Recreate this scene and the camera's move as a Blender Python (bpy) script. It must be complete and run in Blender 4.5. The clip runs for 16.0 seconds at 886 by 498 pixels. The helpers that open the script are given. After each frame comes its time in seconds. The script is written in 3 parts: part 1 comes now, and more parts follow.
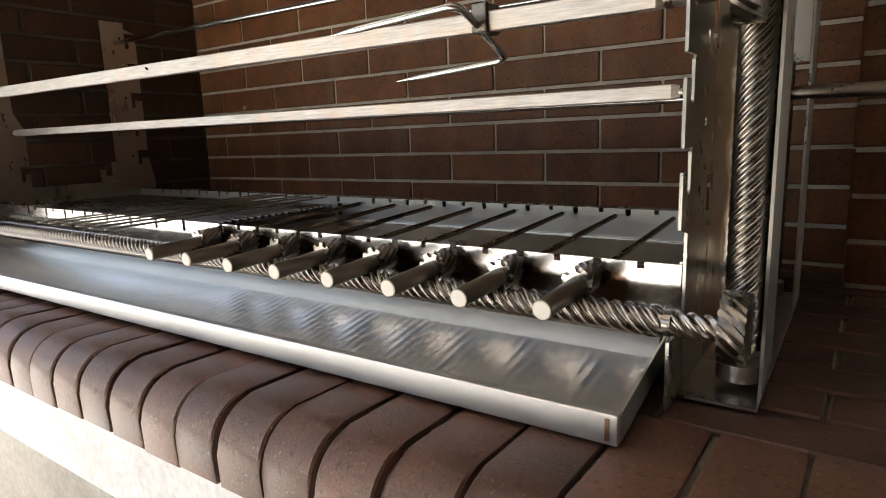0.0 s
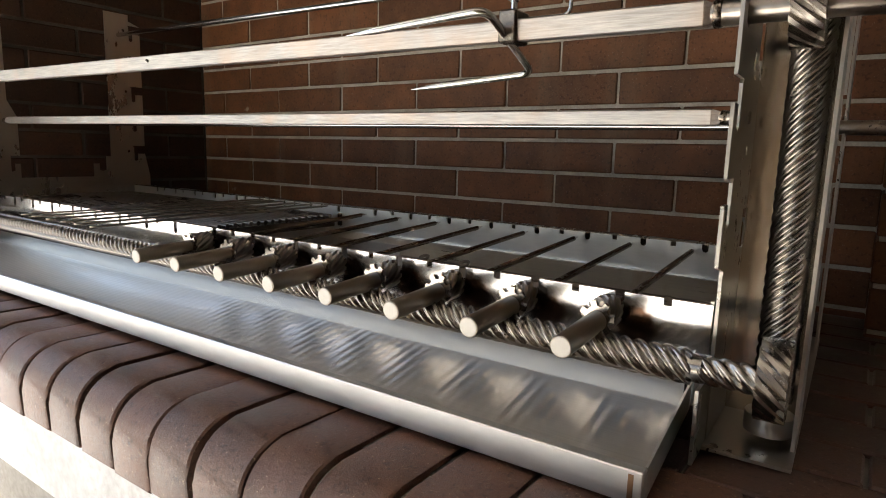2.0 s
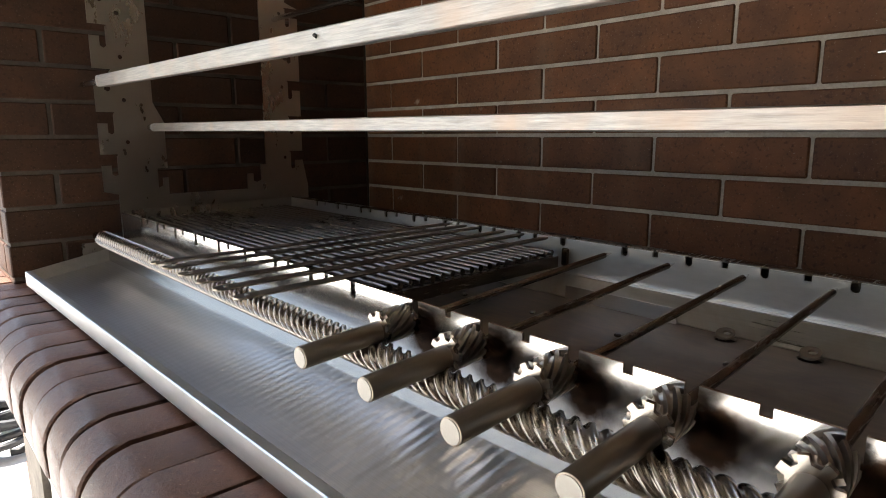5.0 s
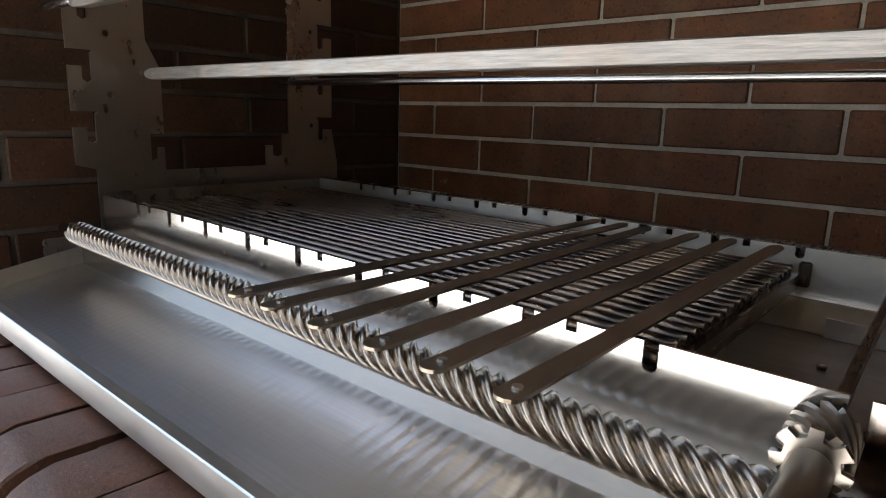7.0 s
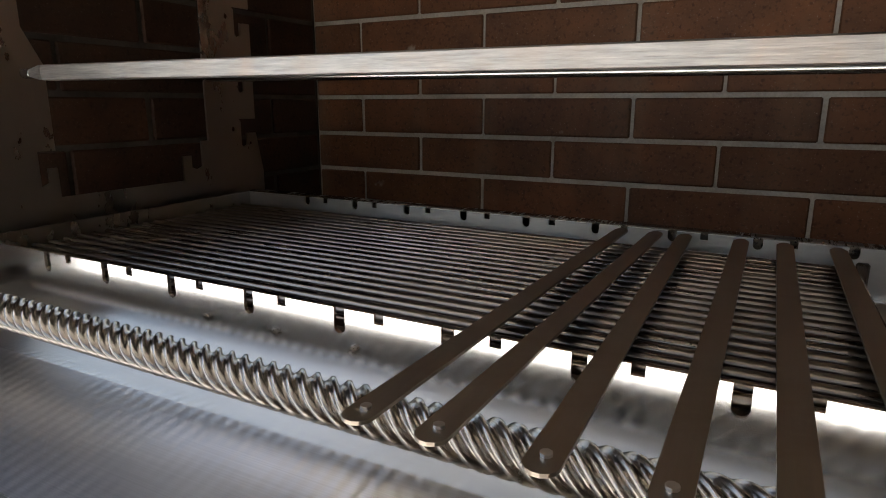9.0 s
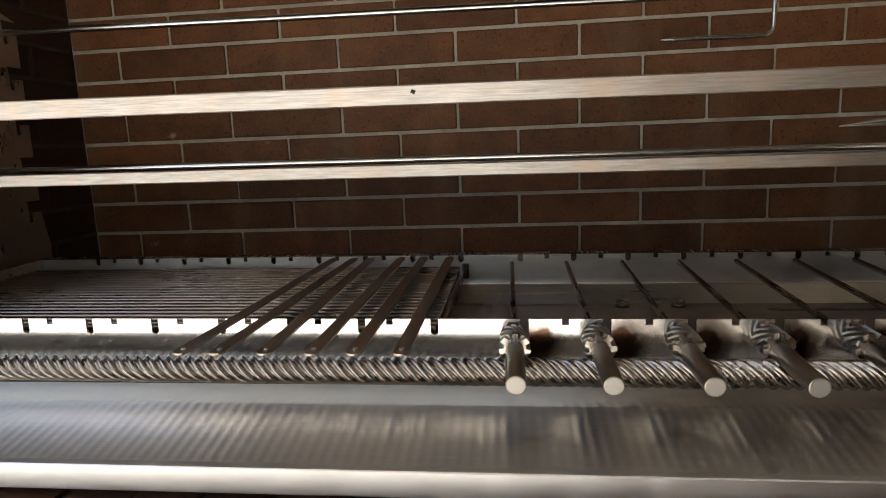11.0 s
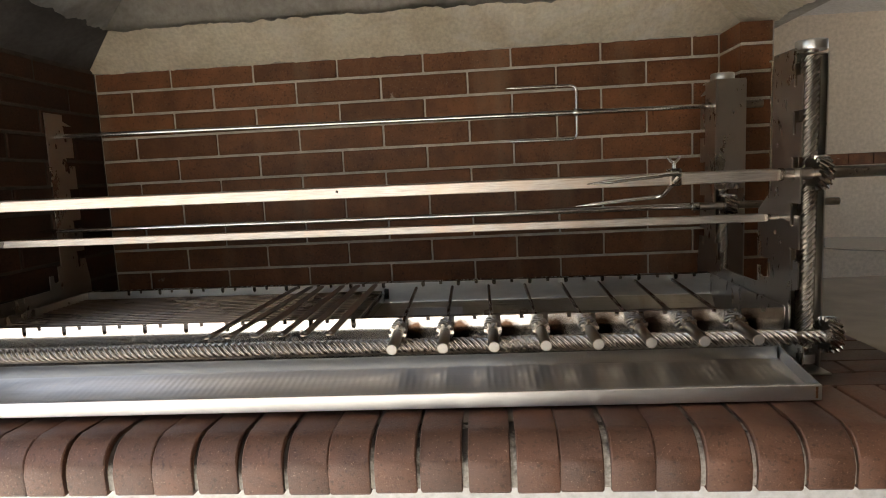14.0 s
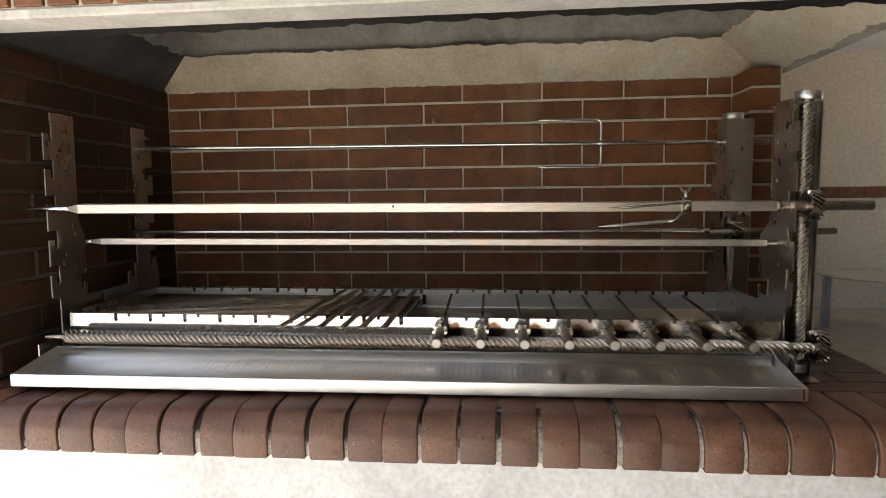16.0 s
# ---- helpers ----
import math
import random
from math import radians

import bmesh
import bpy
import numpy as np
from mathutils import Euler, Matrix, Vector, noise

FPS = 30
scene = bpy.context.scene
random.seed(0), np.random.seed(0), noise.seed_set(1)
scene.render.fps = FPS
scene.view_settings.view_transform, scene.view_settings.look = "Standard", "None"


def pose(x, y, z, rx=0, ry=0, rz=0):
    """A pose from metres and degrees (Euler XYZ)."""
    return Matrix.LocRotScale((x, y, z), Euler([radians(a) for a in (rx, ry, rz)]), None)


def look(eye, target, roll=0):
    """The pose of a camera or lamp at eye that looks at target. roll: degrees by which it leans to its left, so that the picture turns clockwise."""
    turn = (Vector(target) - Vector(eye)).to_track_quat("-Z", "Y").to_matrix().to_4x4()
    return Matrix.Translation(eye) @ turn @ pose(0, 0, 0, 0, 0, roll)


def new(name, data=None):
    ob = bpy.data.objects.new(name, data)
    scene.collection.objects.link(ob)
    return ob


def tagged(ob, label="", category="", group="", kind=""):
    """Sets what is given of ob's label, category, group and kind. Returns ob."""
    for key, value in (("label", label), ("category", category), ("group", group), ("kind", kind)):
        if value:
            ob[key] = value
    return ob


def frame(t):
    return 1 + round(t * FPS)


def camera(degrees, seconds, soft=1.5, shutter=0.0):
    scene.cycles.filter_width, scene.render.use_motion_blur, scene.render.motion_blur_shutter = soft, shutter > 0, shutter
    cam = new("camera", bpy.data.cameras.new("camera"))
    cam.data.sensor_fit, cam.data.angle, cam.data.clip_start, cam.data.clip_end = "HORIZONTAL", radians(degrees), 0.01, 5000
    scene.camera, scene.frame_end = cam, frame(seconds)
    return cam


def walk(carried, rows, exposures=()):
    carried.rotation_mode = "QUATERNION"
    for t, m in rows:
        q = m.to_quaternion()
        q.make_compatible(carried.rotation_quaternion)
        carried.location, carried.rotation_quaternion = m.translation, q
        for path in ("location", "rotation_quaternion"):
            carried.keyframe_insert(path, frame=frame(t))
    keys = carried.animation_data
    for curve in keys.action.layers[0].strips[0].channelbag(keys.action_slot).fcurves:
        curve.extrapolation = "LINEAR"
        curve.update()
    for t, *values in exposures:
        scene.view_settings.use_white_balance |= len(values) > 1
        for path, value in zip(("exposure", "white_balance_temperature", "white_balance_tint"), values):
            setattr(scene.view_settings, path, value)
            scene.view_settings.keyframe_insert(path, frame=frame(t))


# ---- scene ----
cam = camera(71.4, 16.0, soft=1.0)
PATH = [
    (0, (1.138, -1.28, 1.153), (-0.006, 0.321, 0.793), -2.1),
    (0.5, (1.119, -1.27, 1.155), (0.063, 0.399, 0.839), -2.5),
    (1, (1.108, -1.267, 1.156), (0.018, 0.382, 0.849), -0.8),
    (1.5, (1.099, -1.263, 1.155), (-0.012, 0.372, 0.851), 0.4),
    (2, (1.094, -1.248, 1.152), (-0.037, 0.371, 0.837), 1.4),
    (2.5, (1.085, -1.211, 1.148), (-0.126, 0.346, 0.816), 2.0),
    (3, (1.103, -1.121, 1.138), (-0.249, 0.311, 0.791), 3.1),
    (3.5, (1.088, -1.056, 1.137), (-0.41, 0.217, 0.767), 1.3),
    (4, (1.003, -1.043, 1.153), (-0.55, 0.157, 0.768), 0.1),
    (4.5, (0.849, -1.034, 1.164), (-0.645, 0.243, 0.79), 0.8),
    (5, (0.704, -1.044, 1.182), (-0.746, 0.284, 0.817), -0.2),
    (7.5, (0.212, -1.008, 1.147), (-1.037, 0.496, 0.727), 1.7),
    (8, (0.139, -1.003, 1.158), (-1.05, 0.549, 0.739), 1.0),
    (8.5, (0.095, -0.996, 1.157), (-0.982, 0.631, 0.717), 0.8),
    (9, (0.076, -1.01, 1.167), (-0.843, 0.706, 0.709), -0.0),
    (9.5, (0.112, -1.063, 1.187), (-0.609, 0.742, 0.716), -1.2),
    (10, (0.2, -1.158, 1.203), (-0.346, 0.727, 0.82), -1.7),
    (12.5, (0.312, -1.653, 1.26), (0.257, 0.32, 0.937), -1.8),
    (13, (0.378, -1.755, 1.276), (0.26, 0.218, 0.971), -0.9),
    (13.5, (0.424, -1.822, 1.286), (0.303, 0.155, 1.011), -1.8),
    (14, (0.438, -1.854, 1.299), (0.28, 0.126, 1.062), -2.8),
    (14.5, (0.424, -1.898, 1.31), (0.255, 0.082, 1.081), -2.7),
    (15, (0.433, -1.944, 1.318), (0.249, 0.038, 1.118), -1.7),
    (15.5, (0.418, -1.98, 1.314), (0.207, 0.004, 1.166), -1.5),
    (16, (0.398, -2.043, 1.306), (0.194, -0.061, 1.125), -0.7),
]
walk(cam, [(t, look(eye, target, roll)) for t, eye, target, roll in PATH], exposures=[(0.0, 2.6, 7000, 10), (5.0, 2.52, 6750, 10), (7.5, 2.27, 6550, 10), (9.5, 2.14, 6700, 10), (12.5, 2.2, 7250, 10), (16.0, 2.28, 7000, 10)])

# ---- world and light ----
world = bpy.data.worlds.new("sky")
scene.world = world
world.use_nodes = True
wn = world.node_tree
sky = wn.nodes.new("ShaderNodeTexSky")
sky.sky_type, sky.sun_disc = "NISHITA", False
sky.sun_elevation, sky.sun_rotation = radians(60), radians(214)
wn.links.new(sky.outputs[0], wn.nodes["Background"].inputs[0])
wn.nodes["Background"].inputs[1].default_value = 0.075
sun_data = bpy.data.lights.new("sun", "SUN")
sun_data.energy, sun_data.angle, sun_data.color = 5.0, radians(0.6), (1.0, 0.975, 0.94)
sun = new("sun", sun_data)
sun.matrix_world = look((-2.0, -4.0, 6.4), (0.0, -1.0, 0.0))


# ---- materials ----
def nodes_of(name):
    m = bpy.data.materials.new(name)
    m.use_nodes = True
    return m, m.node_tree.nodes, m.node_tree.links, m.node_tree.nodes["Principled BSDF"]


def ramp(nodes, links, src, stops):
    r = nodes.new("ShaderNodeValToRGB")
    el = r.color_ramp.elements
    while len(el) < len(stops):
        el.new(0.5)
    for e, (p, c) in zip(el, stops):
        e.position = p
        e.color = (*c, 1) if len(c) == 3 else c
    links.new(src, r.inputs[0])
    return r.outputs[0]


def tex(nodes, links, scale, detail=4, rough=0.55, stretch=(1, 1, 1), coord="Object", distortion=0.0, shift=False):
    c = nodes.new("ShaderNodeTexCoord")
    mp = nodes.new("ShaderNodeMapping")
    mp.inputs["Scale"].default_value = stretch
    n = nodes.new("ShaderNodeTexNoise")
    n.inputs["Scale"].default_value, n.inputs["Detail"].default_value = scale, detail
    n.inputs["Roughness"].default_value, n.inputs["Distortion"].default_value = rough, distortion
    links.new(c.outputs[coord], mp.inputs[0])
    if shift:
        info = nodes.new("ShaderNodeObjectInfo")
        move = nodes.new("ShaderNodeVectorMath")
        move.operation = "SCALE"
        move.inputs[0].default_value = (37.0, 61.0, 23.0)
        links.new(info.outputs["Random"], move.inputs["Scale"])
        links.new(move.outputs[0], mp.inputs["Location"])
    links.new(mp.outputs[0], n.inputs["Vector"])
    return n.outputs[0]


def mix(nodes, links, kind, fac, a, b):
    m = nodes.new("ShaderNodeMix")
    m.data_type, m.blend_type = "RGBA", kind
    for sock, v in ((m.inputs[0], fac), (m.inputs[6], a), (m.inputs[7], b)):
        if isinstance(v, (int, float)):
            sock.default_value = v
        elif isinstance(v, tuple):
            sock.default_value = (*v, 1)
        else:
            links.new(v, sock)
    return m.outputs[2]


def bump(nodes, links, p, height, strength, distance):
    b = nodes.new("ShaderNodeBump")
    b.inputs["Strength"].default_value, b.inputs["Distance"].default_value = strength, distance
    links.new(height, b.inputs["Height"])
    links.new(b.outputs[0], p.inputs["Normal"])


def brick_material(name, dark, light, speck, rough, spread=0.35, dust=False, gloss=0.3, relief=0.35):
    """Fired clinker: body colour that varies from brick to brick, clouds, fine specks and pits."""
    m, n, l, p = nodes_of(name)
    info = n.new("ShaderNodeObjectInfo")
    cloud = tex(n, l, 14, 5, 0.6, shift=True)
    col = ramp(n, l, cloud, [(0.3, dark), (0.72, light)])
    each = ramp(n, l, info.outputs["Random"], [(0.0, (1 - spread,) * 3), (1.0, (1 + spread * 0.6, 1 + spread * 0.45, 1 + spread * 0.35))])
    col = mix(n, l, "MULTIPLY", 1.0, col, each)
    grain = tex(n, l, 300, 6, 0.72, shift=True)
    col = mix(n, l, "MIX", ramp(n, l, grain, [(0.61, (0, 0, 0)), (0.69, (0.6, 0.6, 0.6))]), col, speck)
    col = mix(n, l, "MULTIPLY", 1.0, col, ramp(n, l, tex(n, l, 150, 4, 0.6, shift=True), [(0.32, (0.55, 0.52, 0.5)), (0.45, (1, 1, 1))]))
    if dust:
        g = n.new("ShaderNodeNewGeometry")
        mp = n.new("ShaderNodeMapping")
        mp.inputs["Scale"].default_value = (7, 7, 1.1)
        l.new(g.outputs["Position"], mp.inputs[0])
        for scale, lo, hi, amount, tone in ((1.0, 0.52, 0.72, 0.32, (0.3, 0.22, 0.14)), (14.0, 0.71, 0.76, 0.55, (0.55, 0.48, 0.4))):
            q = n.new("ShaderNodeTexNoise")
            q.inputs["Scale"].default_value, q.inputs["Detail"].default_value = scale, 5
            l.new(mp.outputs[0] if scale == 1.0 else g.outputs["Position"], q.inputs["Vector"])
            col = mix(n, l, "MIX", ramp(n, l, q.outputs[0], [(lo, (0, 0, 0)), (hi, (amount,) * 3)]), col, tone)
    l.new(col, p.inputs["Base Color"])
    l.new(ramp(n, l, cloud, [(0.3, (rough,) * 3), (0.8, (rough + 0.22,) * 3)]), p.inputs["Roughness"])
    p.inputs["Specular IOR Level"].default_value = gloss
    bump(n, l, p, grain, relief, 0.0012)
    return m


def rough_material(name, dark, light, scale, rough, relief, stain=None):
    """Mortar, plaster and concrete: two scales of mottling and a sandy relief."""
    m, n, l, p = nodes_of(name)
    col = ramp(n, l, tex(n, l, scale, 6, 0.62, distortion=0.4), [(0.28, dark), (0.72, light)])
    col = mix(n, l, "MULTIPLY", 0.7, col, ramp(n, l, tex(n, l, scale * 14, 3), [(0.3, (0.72, 0.7, 0.68)), (0.65, (1, 1, 1))]))
    if stain:
        col = mix(n, l, "MIX", ramp(n, l, tex(n, l, scale * 0.45, 4, 0.7, distortion=1.2), [(0.52, (0, 0, 0)), (0.72, (0.7, 0.7, 0.7))]), col, stain)
    l.new(col, p.inputs["Base Color"])
    p.inputs["Roughness"].default_value = rough
    bump(n, l, p, tex(n, l, scale * 9, 6, 0.65), 0.6, relief)
    return m


def steel_material(name, colour, rough, streak=(1, 60, 60), tint=None, metal=1.0, relief=0.15, contrast=0.88):
    """Ground stainless: long brushing streaks, clouded sheen and faint heat tint."""
    m, n, l, p = nodes_of(name)
    brushed = tex(n, l, 8, 4, 0.7, streak)
    cloud = tex(n, l, 5, 4, 0.6, distortion=0.6)
    lo = tuple(c * contrast for c in colour)
    col = ramp(n, l, brushed, [(0.3, lo), (0.7, colour)])
    if tint:
        col = mix(n, l, "MIX", ramp(n, l, tex(n, l, 9, 4, 0.6, distortion=1.0), [(0.48, (0, 0, 0)), (0.75, (0.8, 0.8, 0.8))]), col, tint)
    l.new(col, p.inputs["Base Color"])
    p.inputs["Metallic"].default_value = metal
    r = mix(n, l, "MIX", 0.5, ramp(n, l, cloud, [(0.3, (rough * 0.75,) * 3), (0.75, (rough * 1.35,) * 3)]), ramp(n, l, brushed, [(0.2, (rough * 0.7,) * 3), (0.8, (rough * 1.3,) * 3)]))
    l.new(r, p.inputs["Roughness"])
    bump(n, l, p, brushed, relief, 0.0004)
    return m


def plain_material(name, colour, rough, metal=0.0, spread=0.15, scale=30):
    m, n, l, p = nodes_of(name)
    lo, hi = tuple(c * (1 - spread) for c in colour), tuple(min(1, c * (1 + spread)) for c in colour)
    l.new(ramp(n, l, tex(n, l, scale, 4), [(0.3, lo), (0.7, hi)]), p.inputs["Base Color"])
    p.inputs["Roughness"].default_value, p.inputs["Metallic"].default_value = rough, metal
    return m


WALL_BRICK = brick_material("wall clinker", (0.105, 0.041, 0.016), (0.21, 0.084, 0.034), (0.34, 0.26, 0.2), 0.5, 0.24, dust=True)
RIM_BRICK = brick_material("rim clinker", (0.08, 0.036, 0.021), (0.155, 0.07, 0.04), (0.60, 0.42, 0.27), 0.36, 0.22, gloss=0.5, relief=0.75)
# wall clinker again, with the west wall's shade put into its colour
SHADE_BRICK = brick_material("shaded wall clinker", (0.04, 0.019, 0.010), (0.085, 0.038, 0.019), (0.2, 0.16, 0.13), 0.6, 0.24)
# darker body colour for the counter's flat courses
DECK_BRICK = brick_material("dark counter clinker", (0.05, 0.024, 0.015), (0.098, 0.046, 0.028), (0.34, 0.28, 0.22), 0.4, 0.2, gloss=0.4)
MORTAR = rough_material("mortar", (0.36, 0.31, 0.25), (0.60, 0.54, 0.46), 18, 0.9, 0.002)
def joint_material(name):
    """Sooty joint with pale mortar left in its lower, front part, more of it towards the east end."""
    m, n, l, p = nodes_of(name)
    c = n.new("ShaderNodeTexCoord")
    sep = n.new("ShaderNodeSeparateXYZ")
    l.new(c.outputs["Object"], sep.inputs[0])
    east = n.new("ShaderNodeMapRange")
    east.inputs[1].default_value, east.inputs[2].default_value, east.inputs[4].default_value = -0.3, 0.9, 0.32
    l.new(sep.outputs[0], east.inputs[0])
    low = n.new("ShaderNodeMapRange")
    low.inputs[1].default_value, low.inputs[2].default_value, low.inputs[3].default_value, low.inputs[4].default_value = 0.80, 0.885, 0.22, -0.25
    l.new(sep.outputs[2], low.inputs[0])
    total = n.new("ShaderNodeMath")
    l.new(east.outputs[0], total.inputs[0]), l.new(low.outputs[0], total.inputs[1])
    more = n.new("ShaderNodeMath")
    l.new(total.outputs[0], more.inputs[0]), l.new(tex(n, l, 28, 5, 0.6), more.inputs[1])
    grain = ramp(n, l, tex(n, l, 160, 3), [(0.3, (0.30, 0.27, 0.23)), (0.7, (0.56, 0.52, 0.46))])
    l.new(mix(n, l, "MIX", ramp(n, l, more.outputs[0], [(0.5, (0, 0, 0)), (0.72, (1, 1, 1))]), (0.035, 0.026, 0.02), grain), p.inputs["Base Color"])
    p.inputs["Roughness"].default_value = 0.9
    bump(n, l, p, tex(n, l, 120, 5, 0.6), 0.6, 0.002)
    return m


RIM_JOINT = joint_material("rim joint")
DARK_JOINT = rough_material("dark joint", (0.035, 0.028, 0.022), (0.29, 0.255, 0.215), 12, 0.9, 0.002)
# mortar tone darkened to carry the west wall's shade
SHADE_JOINT = rough_material("shaded joint", (0.045, 0.037, 0.03), (0.13, 0.112, 0.094), 12, 0.9, 0.002)
PLASTER = rough_material("rough lime plaster", (0.66, 0.56, 0.41), (0.84, 0.76, 0.61), 7, 0.9, 0.006, (0.78, 0.74, 0.68))
SHADED_CONCRETE = rough_material("shaded concrete", (0.06, 0.054, 0.047), (0.13, 0.118, 0.105), 5, 0.85, 0.003)
CONCRETE = rough_material("board marked concrete", (0.27, 0.25, 0.215), (0.48, 0.445, 0.39), 5, 0.85, 0.003, (0.12, 0.1, 0.08))
BEAM_PLASTER = rough_material("grey smoothed plaster", (0.38, 0.36, 0.32), (0.54, 0.51, 0.46), 6, 0.9, 0.003, (0.62, 0.6, 0.56))
WHITE_PLASTER = rough_material("whitewashed beam", (0.62, 0.61, 0.59), (0.82, 0.81, 0.79), 6, 0.8, 0.002, (0.5, 0.49, 0.47))
LIP = steel_material("pale brushed lip", (0.70, 0.69, 0.67), 0.36, (3, 14, 14), relief=0.0)
LIP_BACK = steel_material("polished upright lip", (0.72, 0.70, 0.67), 0.2, (1, 8, 8), relief=0.0)
END_STEEL = steel_material("turned end face", (0.36, 0.34, 0.31), 0.5, (40, 40, 40), relief=0.1)
STEEL = steel_material("brushed stainless", (0.68, 0.66, 0.63), 0.33, (3, 14, 14), relief=0.0)
TRAY_STEEL = steel_material("tray sheet", (0.72, 0.67, 0.58), 0.14, (6, 6, 3), (0.66, 0.55, 0.38), relief=0.0)
BAR_STEEL = steel_material("grate bar steel", (0.25, 0.21, 0.17), 0.28, (2, 30, 30), (0.13, 0.10, 0.075), relief=0.02)


def brushed_sheet(name):
    """Sheet brushed along its length, so that reflections smear across it."""
    m, n, l, p = nodes_of(name)
    fine = tex(n, l, 30, 3, 0.6, (0.25, 30, 30))
    cloud = tex(n, l, 6, 3, 0.5)
    col = ramp(n, l, fine, [(0.3, (0.56, 0.53, 0.49)), (0.7, (0.64, 0.61, 0.57))])
    col = mix(n, l, "MULTIPLY", 0.5, col, ramp(n, l, cloud, [(0.3, (0.9, 0.88, 0.85)), (0.7, (1, 1, 1))]))
    l.new(col, p.inputs["Base Color"])
    p.inputs["Metallic"].default_value = 1.0
    l.new(ramp(n, l, cloud, [(0.3, (0.29, 0.29, 0.29)), (0.75, (0.32, 0.32, 0.32))]), p.inputs["Roughness"])
    tangent = n.new("ShaderNodeTangent")
    tangent.direction_type, tangent.uv_map = "UV_MAP", "brushing"
    l.new(tangent.outputs[0], p.inputs["Tangent"])
    p.inputs["Anisotropic"].default_value = 0.8
    # waves at the worm's ridge spacing, put in to imitate its rippled reflection
    c = n.new("ShaderNodeTexCoord")
    wave = n.new("ShaderNodeTexWave")
    wave.bands_direction = "X"
    wave.inputs["Scale"].default_value, wave.inputs["Distortion"].default_value, wave.inputs["Detail"].default_value = 2 * math.pi / (20 * 0.0127), 0.0, 0.0
    l.new(c.outputs["Object"], wave.inputs["Vector"])
    bump(n, l, p, wave.outputs["Fac"], 0.6, 0.00045)
    return m


BRUSHED = brushed_sheet("length brushed sheet")
FLAT_STEEL = steel_material("dull flat steel", (0.34, 0.29, 0.235), 0.38, (40, 2, 40), (0.24, 0.19, 0.15))
STEEL_TINT = steel_material("heat tinted stainless", (0.60, 0.56, 0.50), 0.3, (1, 50, 50), (0.42, 0.30, 0.19))
STEEL_UP = steel_material("plate stainless", (0.50, 0.465, 0.42), 0.3, (6, 6, 3), (0.47, 0.43, 0.38), relief=0.0, contrast=0.94)
THREAD = steel_material("turned steel", (0.41, 0.37, 0.325), 0.24, (20, 20, 20), relief=0.03)
DARK_STEEL = steel_material("fire darkened steel", (0.23, 0.19, 0.155), 0.26, (30, 2, 30), (0.11, 0.085, 0.065), relief=0.03)
SOOTY = steel_material("sooty sheet", (0.20, 0.145, 0.10), 0.5, (2, 20, 20), (0.085, 0.055, 0.034), metal=0.35, relief=0.03, contrast=0.6)
PINION = steel_material("oiled gear steel", (0.38, 0.335, 0.29), 0.3, (20, 20, 20), (0.16, 0.12, 0.09), relief=0.03)
HANDLE = steel_material("worn handle steel", (0.27, 0.23, 0.19), 0.34, (30, 2, 30), (0.22, 0.17, 0.13), relief=0.05)
SPIT = steel_material("scoured square bar", (0.56, 0.515, 0.465), 0.38, (3, 60, 60), (0.50, 0.37, 0.28), relief=0.6, contrast=0.55)
ROD = steel_material("polished round bar", (0.64, 0.62, 0.59), 0.2, (2, 60, 60))


def burnt_rail(name):
    """Stainless rail with brown burn marks behind each pinion."""
    m = steel_material(name, (0.84, 0.82, 0.79), 0.17, (0.5, 12, 12), relief=0.0, contrast=0.96)
    n, l = m.node_tree.nodes, m.node_tree.links
    p = n["Principled BSDF"]
    old = p.inputs["Base Color"].links[0].from_socket
    c = n.new("ShaderNodeTexCoord")
    sep = n.new("ShaderNodeSeparateXYZ")
    l.new(c.outputs["Object"], sep.inputs[0])

    def calc(op, a, b=0.0, c2=None):
        q = n.new("ShaderNodeMath")
        q.operation = op
        for k, v in enumerate((a, b) if c2 is None else (a, b, c2)):
            if isinstance(v, (int, float)):
                q.inputs[k].default_value = v
            else:
                l.new(v, q.inputs[k])
        return q.outputs[0]

    off = calc("PINGPONG", calc("SUBTRACT", sep.outputs[0], 0.104), 0.04555)
    up = calc("MULTIPLY", calc("SUBTRACT", sep.outputs[2], 0.095), 0.9)
    d = calc("SQRT", calc("ADD", calc("MULTIPLY", off, off), calc("MULTIPLY", up, up)))
    d = calc("ADD", d, calc("MULTIPLY", calc("SUBTRACT", tex(n, l, 60, 4, 0.6), 0.5), 0.022))
    d = calc("ADD", d, calc("MULTIPLY", calc("LESS_THAN", sep.outputs[0], 0.062), 1.0))
    mark = ramp(n, l, calc("MULTIPLY", d, 19.0), [(0.3, (1, 1, 1)), (0.62, (0, 0, 0))])
    l.new(mix(n, l, "MIX", mark, old, (0.085, 0.048, 0.03)), p.inputs["Base Color"])
    return m


RAIL = burnt_rail("burn marked rail")
SCORCH_TINT = steel_material("weld tint", (0.34, 0.2, 0.12), 0.35)
SCORCH = plain_material("soot", (0.03, 0.025, 0.02), 0.8)
FLOOR_TILE = plain_material("polished floor", (0.42, 0.35, 0.26), 0.18, 0.0, 0.12, 3)
ROOM_PAINT = rough_material("beige wall paint", (0.70, 0.595, 0.48), (0.76, 0.655, 0.54), 2, 0.8, 0.001)
PORCH_WALL = rough_material("brown plaster", (0.15, 0.11, 0.078), (0.23, 0.175, 0.13), 2, 0.85, 0.002)
YARD_SCREEN = rough_material("screen render", (0.44, 0.44, 0.36), (0.58, 0.57, 0.49), 1.2, 0.9, 0.003)
CEILING_PAINT = rough_material("ceiling paint", (0.6, 0.58, 0.55), (0.7, 0.68, 0.65), 2, 0.85, 0.001)
